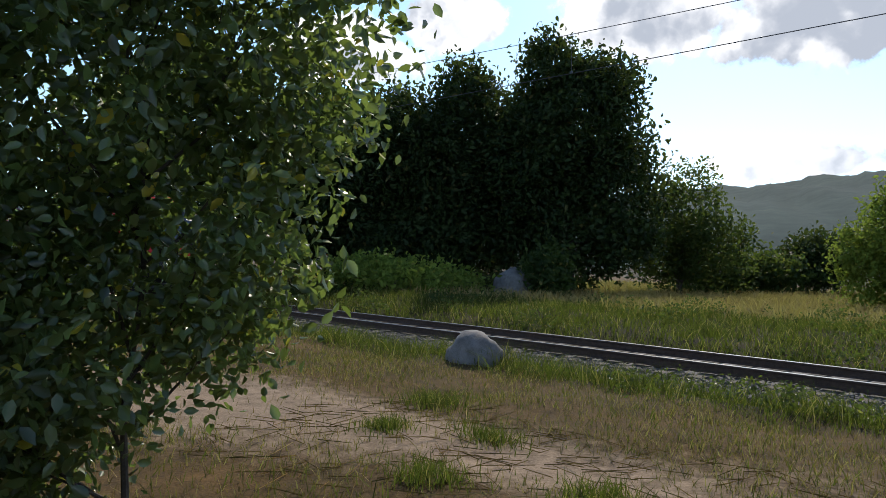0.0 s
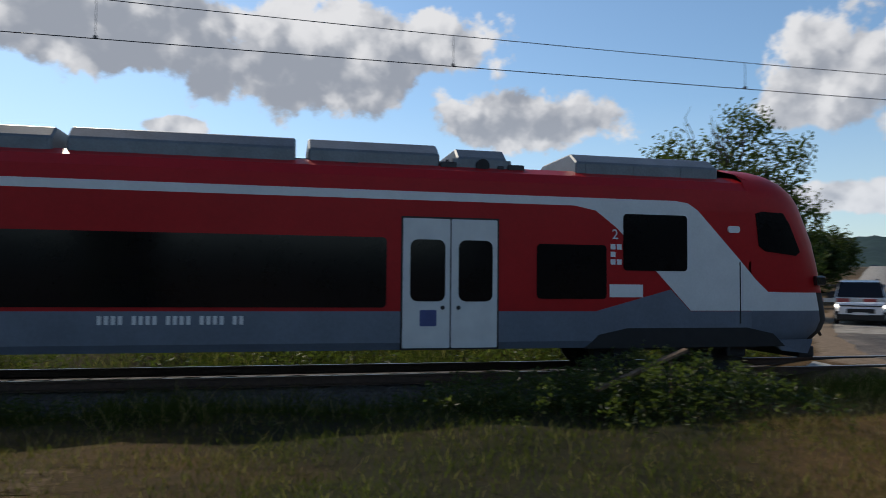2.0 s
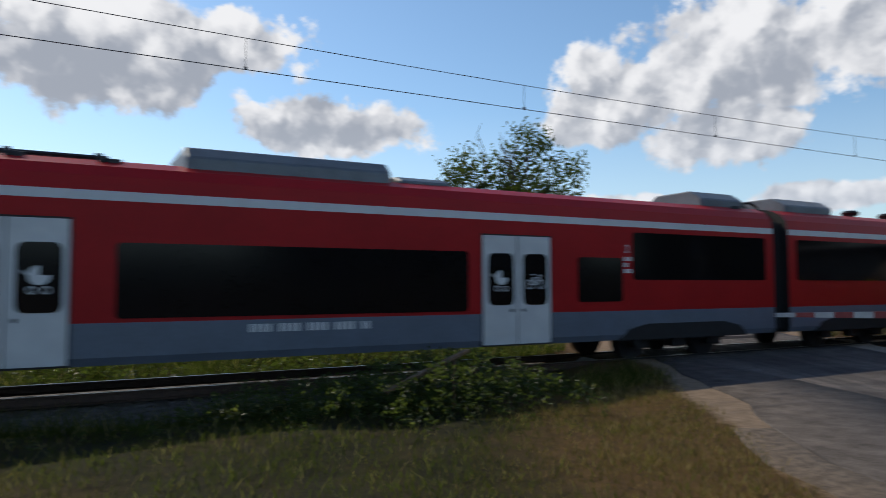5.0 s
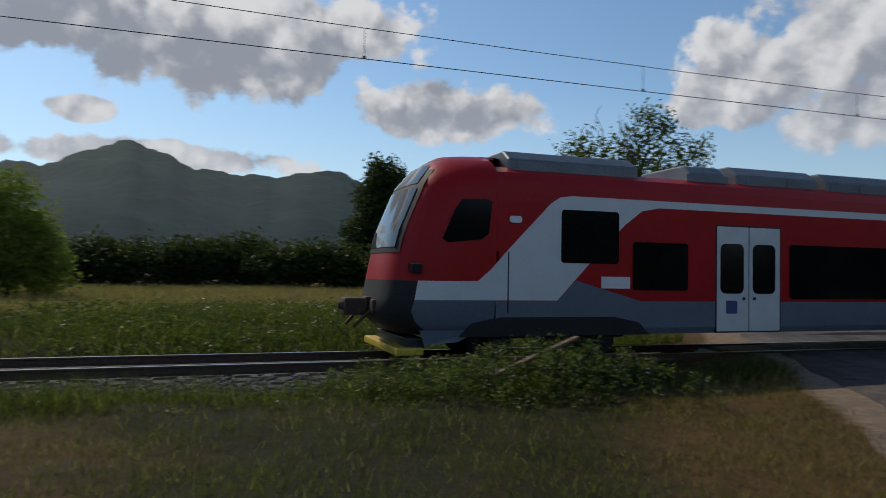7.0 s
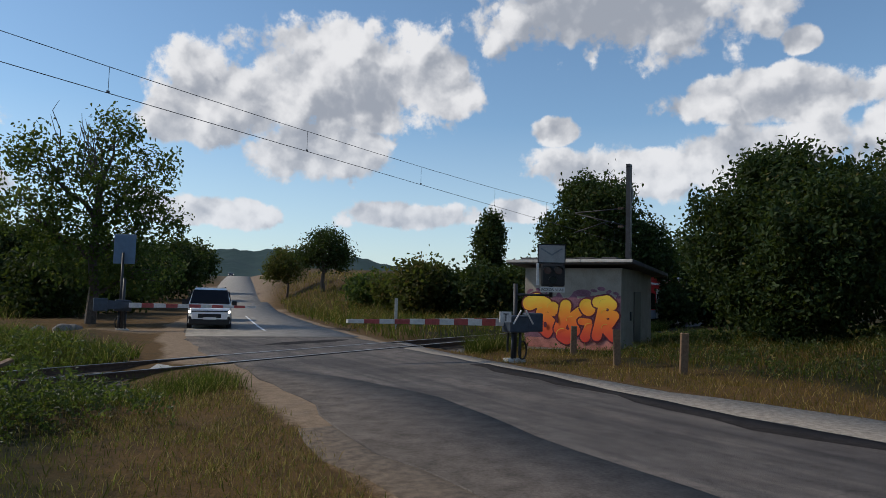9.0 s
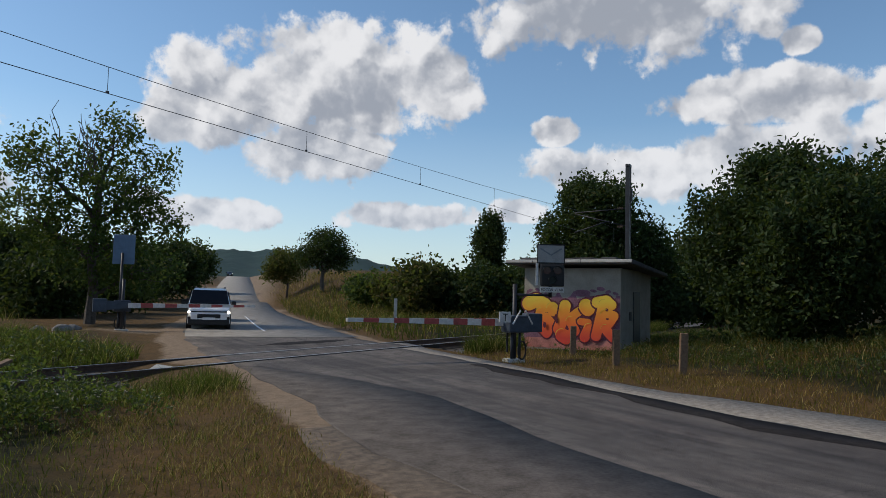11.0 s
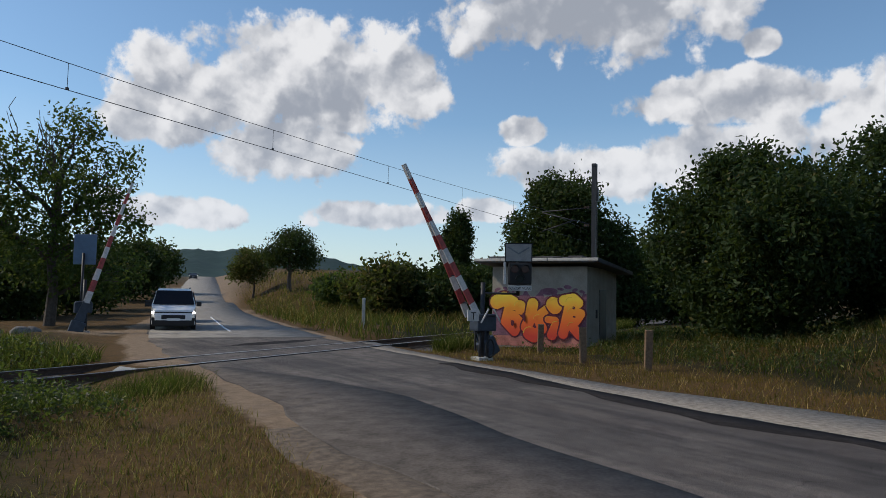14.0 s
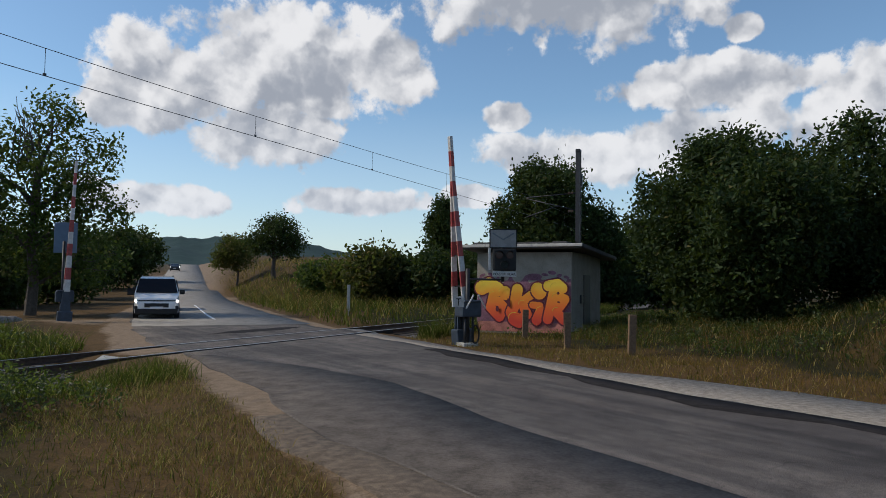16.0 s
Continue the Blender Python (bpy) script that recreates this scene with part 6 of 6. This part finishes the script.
plant(51, 64.3, 62, [(0, 0, 5.6, 1.4, 1.3, 2.2), (.2, 0, 7.4, .9, .9, 1.2), (0, 0, 3.0, 1.5, 1.4, 1.8)], .16, 550, 7, .3, "leaf_dark", "narrow upright tree behind bushes")
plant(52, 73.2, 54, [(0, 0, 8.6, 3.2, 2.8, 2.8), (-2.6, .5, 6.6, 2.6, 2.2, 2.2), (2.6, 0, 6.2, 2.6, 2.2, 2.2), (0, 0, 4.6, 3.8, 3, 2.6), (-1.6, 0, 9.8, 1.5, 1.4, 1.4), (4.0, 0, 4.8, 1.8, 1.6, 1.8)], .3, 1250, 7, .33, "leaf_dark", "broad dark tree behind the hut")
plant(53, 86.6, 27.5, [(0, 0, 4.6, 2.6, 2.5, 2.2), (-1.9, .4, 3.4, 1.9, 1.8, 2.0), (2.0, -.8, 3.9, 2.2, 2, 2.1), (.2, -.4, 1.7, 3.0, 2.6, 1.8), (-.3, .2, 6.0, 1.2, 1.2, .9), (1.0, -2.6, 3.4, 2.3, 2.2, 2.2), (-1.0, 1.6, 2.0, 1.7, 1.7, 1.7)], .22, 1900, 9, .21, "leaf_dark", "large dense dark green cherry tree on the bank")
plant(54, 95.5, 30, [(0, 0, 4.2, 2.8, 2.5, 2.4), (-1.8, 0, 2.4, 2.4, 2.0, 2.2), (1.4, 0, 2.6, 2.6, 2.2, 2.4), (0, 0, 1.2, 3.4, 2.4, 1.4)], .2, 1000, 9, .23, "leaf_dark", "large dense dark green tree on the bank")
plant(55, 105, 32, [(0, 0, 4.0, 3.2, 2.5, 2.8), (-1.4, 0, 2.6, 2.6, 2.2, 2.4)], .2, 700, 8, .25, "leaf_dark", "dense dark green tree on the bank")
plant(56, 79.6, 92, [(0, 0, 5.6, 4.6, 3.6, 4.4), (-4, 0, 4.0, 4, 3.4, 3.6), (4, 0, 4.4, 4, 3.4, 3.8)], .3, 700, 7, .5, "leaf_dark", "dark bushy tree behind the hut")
plant(57, 23.6, 70, [(0, 0, 6.2, 1.6, 1.4, 2.0), (0, 0, 4, 2, 2, 2)], .15, 260, 6, .3, "leaf_mid", "thin young tree above a hedge")
plant(58, 27.4, 70, [(0, 0, 6.4, 1.6, 1.4, 1.9), (0, 0, 4, 2, 2, 2)], .15, 280, 6, .3, "leaf_mid", "thin young tree above a hedge")

def bush(az, dist, w, h, mat, seed):
    rng = np.random.default_rng(seed)
    x, y = ring_place(az, dist)
    lobes = [(rng.uniform(-.5, .5) * w, rng.uniform(-.3, .3) * w, h * rng.uniform(.3, .62), w * rng.uniform(.5, .75), w * rng.uniform(.45, .6), h * rng.uniform(.3, .42)) for _ in range(6)]
    words = {"leaf_dark": "dense dark green hedge bush at the field edge", "leaf_mid": "mid-green bush at the field edge", "leaf_light": "sunlit light green bramble bush in grass", "leaf_olive": "olive-brown dry bush in tall grass"}
    leaf = .12 + dist * .0034
    tree("bush", x, y, lobes, .07, int(70 * w * h / (leaf * 9)), 8, leaf, mat, words[mat], "bush", seed, trunk_top=h * .5, group="")


# bearing, distance, half width, height, leaves
for n, b in enumerate([(-36.4, 33.5, 1.6, 2.6, "leaf_mid"), (-49, 33, 3.4, 1.6, "leaf_light"), (-45, 34, 2.4, 1.3, "leaf_light"), (-41.5, 36, 2.2, 1.0, "leaf_olive")]):
    bush(*b, 200 + n)
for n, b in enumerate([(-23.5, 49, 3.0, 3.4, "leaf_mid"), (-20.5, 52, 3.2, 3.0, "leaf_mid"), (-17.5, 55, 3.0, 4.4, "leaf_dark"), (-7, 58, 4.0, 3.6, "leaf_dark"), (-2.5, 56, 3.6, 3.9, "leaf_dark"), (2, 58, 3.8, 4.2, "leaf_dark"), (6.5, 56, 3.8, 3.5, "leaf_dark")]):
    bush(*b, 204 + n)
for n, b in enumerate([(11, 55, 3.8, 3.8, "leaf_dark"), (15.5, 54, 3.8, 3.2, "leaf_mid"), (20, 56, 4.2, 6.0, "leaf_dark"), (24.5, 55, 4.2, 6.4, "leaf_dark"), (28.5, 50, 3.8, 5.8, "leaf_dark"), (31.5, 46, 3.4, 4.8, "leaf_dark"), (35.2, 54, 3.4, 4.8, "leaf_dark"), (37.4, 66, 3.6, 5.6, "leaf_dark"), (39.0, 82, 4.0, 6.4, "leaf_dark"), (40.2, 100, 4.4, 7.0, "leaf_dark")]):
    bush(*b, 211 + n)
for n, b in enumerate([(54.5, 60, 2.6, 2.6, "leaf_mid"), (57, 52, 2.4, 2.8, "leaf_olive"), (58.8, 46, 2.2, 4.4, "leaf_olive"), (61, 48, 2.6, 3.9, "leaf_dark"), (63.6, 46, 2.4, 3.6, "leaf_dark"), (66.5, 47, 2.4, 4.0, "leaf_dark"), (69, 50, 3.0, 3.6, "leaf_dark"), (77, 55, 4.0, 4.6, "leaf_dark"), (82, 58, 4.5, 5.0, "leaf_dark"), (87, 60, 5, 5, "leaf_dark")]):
    bush(*b, 221 + n)
for n, b in enumerate([(118, 30, 4.5, 5, "leaf_dark"), (132, 32, 5, 6, "leaf_dark"), (150, 34, 6, 6, "leaf_dark"), (-80, 40, 6, 7, "leaf_dark"), (-95, 36, 6, 6, "leaf_dark")]):
    bush(*b, 232 + n)


def blades(n, place, height, width, rng, lean=.35):
    """Grass blades: thin triangles with a bend."""
    x, y = place
    z = land(x, y)
    h = height * rng.uniform(.45, 1.25, n)
    a = rng.uniform(0, 6.3, n)
    w = width * rng.uniform(.6, 1.3, n)
    dx, dy = np.cos(a) * w, np.sin(a) * w
    lx, ly = rng.normal(0, lean, n) * h, rng.normal(0, lean, n) * h
    p0 = np.stack([x - dx, y - dy, z - .01], -1)
    p1 = np.stack([x + dx, y + dy, z - .01], -1)
    p2 = np.stack([x + dx * .6 + lx * .4, y + dy * .6 + ly * .4, z + h * .6], -1)
    p3 = np.stack([x - dx * .6 + lx * .4, y - dy * .6 + ly * .4, z + h * .6], -1)
    p4 = np.stack([x + lx, y + ly, z + h], -1)
    v = np.stack([p0, p1, p2, p3, p4], 1).reshape(-1, 3)
    k = np.arange(n)[:, None] * 5
    return v, np.concatenate([k + [0, 1, 2], k + [0, 2, 3], k + [3, 2, 4]], 0)


def scatter(rng, n, x0, x1, y0, y1, keep):
    x, y = rng.uniform(x0, x1, n), rng.uniform(y0, y1, n)
    r = road_distance(x, y)
    bare, dry = zones(x, y, r)
    lump = .5 + .5 * np.sin(x * 2.1 + 1.7 * np.sin(y * 1.3)) * np.sin(y * 2.4 + 1.2 * np.sin(x * .9))
    ok = rng.uniform(0, 1, n) < keep(x, y, r, bare, dry, lump)
    ok &= (np.abs(r) + rng.uniform(-.2, .2, n) > np.where(r > 0, right_grass(y), left_grass(y))) & ~(np.abs(y - TRACK_Y) < np.where(y < TRACK_Y, 2.55, 1.9)) & ~((x > 22.9) & (x < 27.6) & (y > 6.1) & (y < 9.9))
    return x[ok], y[ok]


def grass(name, n, box, height, width, mat, label, keep, seed):
    rng = np.random.default_rng(seed)
    p = scatter(rng, n, *box, keep)
    v, f = blades(len(p[0]), p, height, width, rng, .6)
    tagged(fast_mesh(name, v, f, M[mat]), label, "grass", kind="stuff")


grass("dry_grass", 170000, (-16, 12, 2.0, 11), .06, .004, "straw", "short dry straw-coloured grass", lambda x, y, r, b, d, l: (d * .9 + .1) * (1 - .93 * b) * (.3 + .7 * l), 1)
grass("loose_straw", 60000, (-16, 12, 2.0, 11), .10, .005, "field_straw", "bleached straws among short dry grass", lambda x, y, r, b, d, l: d * (1 - .8 * b) * l ** 2, 14)
grass("green_grass", 110000, (-18, 12, 2.5, 11.2), .11, .0045, "grass", "green grass tufts", lambda x, y, r, b, d, l: (1 - d * .8) * (1 - b) * (.25 + .75 * l) + .5 * smooth(8.2, 9.6, y), 2)
grass("tall_grass", 34000, (-20, 9.5, 8.6, 11.4), .34, .006, "grass", "tall grass along the ballast", lambda x, y, r, b, d, l: smooth(8.8, 10.2, y + l) * (.2 + .8 * l), 3)
grass("track_side_grass", 70000, (-34, 12, 15.2, 21.5), .28, .010, "grass", "green grass on the bank beyond the track", lambda x, y, r, b, d, l: .35 + .65 * l, 4)
grass("field_grass", 110000, (-50, 30, 20, 60), .45, .030, "field_straw", "dry straw-coloured field grass", lambda x, y, r, b, d, l: (r < -15) * (.35 + .65 * d), 5)
grass("lineside_grass", 26000, (19.0, 46, 9.4, 11.3), .6, .012, "grass", "tall grass hiding the track", lambda x, y, r, b, d, l: (r > 4.6) * (.5 + .5 * l), 12)
grass("crossing_grass", 26000, (-2, 12, 14.9, 24), .45, .012, "grass", "tall green grass beyond the rails", lambda x, y, r, b, d, l: (r < -4.2) * (.4 + .6 * l), 13)
grass("verge_grass", 50000, (11, 30, -6, 11), .13, .006, "straw", "dry mown grass on the road verge", lambda x, y, r, b, d, l: (r > 3.9) * (.25 + .75 * d) * (1 - .7 * b), 6)
grass("bank_grass", 60000, (14, 36, -8, 11.4), .24, .008, "grass", "tall green grass on the bank", lambda x, y, r, b, d, l: smooth(7.2, 9.5, r) * (.35 + .65 * l), 7)
grass("bank_straw", 12000, (14, 36, -8, 11.4), .36, .008, "straw", "tall seeding dry grass on the bank", lambda x, y, r, b, d, l: smooth(7.5, 11, r) * l, 8)
grass("roadside_grass", 60000, (16, 60, 15, 70), .55, .018, "grass", "tall roadside grass beyond the track", lambda x, y, r, b, d, l: np.where(r > 0, smooth(3.6, 5.0, r), smooth(10, 13, -r)) * (.3 + .7 * l), 9)
grass("roadside_straw", 40000, (18, 80, 16, 85), .7, .025, "straw", "tall dry roadside grass beyond the track", lambda x, y, r, b, d, l: smooth(3.6, 5.0, r) * (.15 + .6 * l), 10)


def weed_patch():
    rng = np.random.default_rng(21)
    pts = []
    for cx, cy, sx, sy, h, n in ((4.6, 8.8, 1.0, .7, .75, 420), (3.2, 9.2, 1.2, .6, .5, 300), (5.9, 9.2, .6, .5, .3, 70), (-4.5, 9.6, 1.6, .4, .3, 120)):
        if n:
            x, y = rng.normal(cx, sx, n), rng.normal(cy, sy, n)
            y = np.minimum(y, 10.9)
            z = land(x, y) + rng.uniform(.02, 1, n) ** .8 * h * np.exp(-((x - cx) / sx) ** 2 * .3)
            pts.append(np.stack([x, y, z], -1))
    v, f = leaves(np.concatenate(pts), .05, 14, .06, rng, .5, -.2)
    tagged(fast_mesh("weeds", v, f, M["weeds"]), "tall leafy green weeds beside the track", "weeds", kind="stuff")


weed_patch()


def bank_weeds():
    rng = np.random.default_rng(31)
    x, y = rng.uniform(17, 34, 5200), rng.uniform(-6, 10.5, 5200)
    r = road_distance(x, y)
    lump = .5 + .5 * np.sin(x * 1.7 + 2 * np.sin(y)) * np.sin(y * 1.9 + np.sin(x * 1.3))
    ok = (r > 7.0) & (rng.uniform(0, 1, len(x)) < smooth(7.0, 9.5, r) * lump) & ~((x > 22.6) & (x < 28) & (y > 5.9) & (y < 10.2))
    x, y = x[ok], y[ok]
    z = land(x, y) + rng.uniform(.02, .34, len(x)) * lump[ok]
    v, f = leaves(np.stack([x, y, z], -1), .09, 9, .085, rng, .5, -.1)
    tagged(fast_mesh("bank_weeds", v, f, M["weeds"]), "dark leafy weeds among grass on the bank", "weeds", kind="stuff")
    x, y = rng.uniform(-3, 11, 3000), rng.uniform(14.6, 23, 3000)
    r = road_distance(x, y)
    lump = .5 + .5 * np.sin(x * 1.5 + 2 * np.sin(y)) * np.sin(y * 1.7)
    ok = (r < -4.4) & (rng.uniform(0, 1, len(x)) < lump)
    x, y = x[ok], y[ok]
    v, f = leaves(np.stack([x, y, land(x, y) + rng.uniform(.05, .45, len(x))], -1), .10, 9, .10, rng, .5, -.1)
    lw = fast_mesh("lineside_weeds", v, f, M["weeds"])
    tagged(lw, "dark leafy weeds beyond the rails", "weeds", kind="stuff")
    x, y = rng.uniform(-32, -3, 4200), rng.uniform(15.3, 23, 4200)
    lump = np.clip(np.sin(x * .9 + 2 * np.sin(y * .8)) * np.sin(y * 1.3 + np.sin(x * .7)), 0, 1)
    ok = rng.uniform(0, 1, len(x)) < lump
    x, y = x[ok], y[ok]
    v, f = leaves(np.stack([x, y, land(x, y) + rng.uniform(.05, .5, len(x)) * lump[ok]], -1), .12, 10, .10, rng, .5, -.1)
    tagged(fast_mesh("bramble_patches", v, f, M["leaf_mid"]), "low leafy bramble patches on the bank beyond the track", "brambles", kind="stuff")


bank_weeds()


def tuft(x, y, s, seed):
    rng = np.random.default_rng(seed)
    n = 420
    v, f = blades(n, (rng.normal(x, s * .4, n), rng.normal(y, s * .4, n)), s * .36, .005, rng, .5)
    tagged(fast_mesh("grass_tuft", v, f, M["grass"]), "green grass tuft on bare earth", "grass tuft", "tufts", "stuff")


for n, (x, y, s) in enumerate([(-3.83, 4.89, .42), (-5.4, 5.6, .36), (-6.8, 6.3, .5), (-4.9, 4.3, .35), (-2.9, 5.5, .3), (-6.2, 5.0, .3)]):
    tuft(x, y, s, 60 + n)


def straw_litter():
    rng = np.random.default_rng(9)
    bm = bmesh.new()
    for i in range(420):
        x, y, a, L = rng.uniform(-7.5, -2.2), rng.uniform(3.4, 6.6), rng.uniform(0, 6.3), rng.uniform(.15, .5)
        z = float(land(x, y)) + .012
        add_tube(bm, (x, y, z), (x + L * math.cos(a), y + L * math.sin(a), z + rng.uniform(0, .05)), .004, .003, 4)
    tagged(part("dry_stalks", bm, M["straw"]), "broken dry stalks lying on bare earth", "stalks", kind="stuff")


straw_litter()

# ---- far hills ----


def hazed_hill_color(N, pos):
    # woodland greens shifted to blue-grey: the haze of distance is painted into them
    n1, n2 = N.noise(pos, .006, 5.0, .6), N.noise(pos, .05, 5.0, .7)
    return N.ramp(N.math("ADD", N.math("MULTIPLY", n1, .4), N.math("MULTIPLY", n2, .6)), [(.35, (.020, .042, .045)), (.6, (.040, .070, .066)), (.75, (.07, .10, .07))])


def hills():
    prof = [(-180, 3), (-90, 3.5), (-60, 3.8), (-45, 4.2), (-25, 5.9), (-16, 6.6), (-11, 7.0), (-8, 8.0), (-5, 9.0), (-2.5, 8.2), (1, 7.0), (5, 7.0), (9, 7.8), (13, 6.6), (17, 4.2), (24, 2.6), (33, 2.6), (38, 3.0), (41, 3.3), (47, 3.2), (52, 3.1), (55, 2.7), (57, 2.2), (62, 1.6), (75, 1.2), (110, 2), (180, 3)]
    az = np.arange(-180, 180.1, .5)
    el = np.interp(az, *np.array(prof).T)
    el = el + .12 * np.sin(az * 1.9) + .06 * np.sin(az * 5.3 + 1)
    ds = np.linspace(320, 1150, 14)
    v, nr = [], len(ds)
    for a, e in zip(az, el):
        for i, d in enumerate(ds):
            k = i / (nr - 1)
            rise = k ** .8
            z = -3 + rise * (math.tan(radians(e)) * 1150 + 4.6) * (1 + .05 * math.sin(a * .7 + i))
            z += 6 * k * (1 - k) * math.sin(a * 1.3 + i * 1.7)
            v.append((d * math.sin(radians(a)), d * math.cos(radians(a)), z))
    i = np.arange(len(v)).reshape(len(az), nr)
    f = np.stack([i[:-1, :-1], i[:-1, 1:], i[1:, 1:], i[1:, :-1]], -1).reshape(-1, 4)
    tagged(fast_mesh("backdrop_hills", v, f, material("hazed_wooded_hills", .95, build=hazed_hill_color, bump=1.0, bump_scale=.12, spec=.1), smoothed=True), "distant wooded hills with blue haze in their colour", "hills", kind="structure")


hills()

# ---- what moves ----


def motions():
    # train: place of its first gangway along the track
    rows = [(0.0, -50.0), (0.7, -37.3), (1.3, -26.35), (1.5, -22.7), (2.2, -9.3), (3.0, 4.55), (3.5, 13.2), (4.0, 22.35), (5.0, 39.9), (7.3, 79.85), (7.6, 85.15), (9.0, 108.7), (12.0, 160.0), (16.0, 229.0)]
    walk(train, [(t, pose(x, TRACK_Y, 0)) for t, x in rows])
    lift = [(0.0, 0), (10.9, 0), (11.3, 6), (11.8, 19), (12.5, 34), (13.3, 49), (14.5, 67), (15.3, 78), (16.0, 85)]
    walk(near_boom, [(t, pose(0, -.34, 1.0, 0, -a, 0)) for t, a in lift])
    lift = [(0.0, 0), (10.9, 0), (11.3, 6), (11.8, 20), (12.5, 38), (13.3, 56), (14.5, 83), (15.3, 88), (16.0, 88)]
    walk(far_boom, [(t, pose(0, -.34, 1.0, 0, -a, 0)) for t, a in lift])
    # a far car that nears along the road
    place = []
    for t, d in ((0.0, 330), (9.0, 250), (12.5, 205), (14.5, 172), (16.0, 148)):
        x, y = .697 * d, .717 * d
        place.append((t, pose(x - 1.0, y + 1.0, float(land(x, y, np.zeros(()))) + .02, 0, 0, 225.8)))
    walk(far_car, place)


motions()
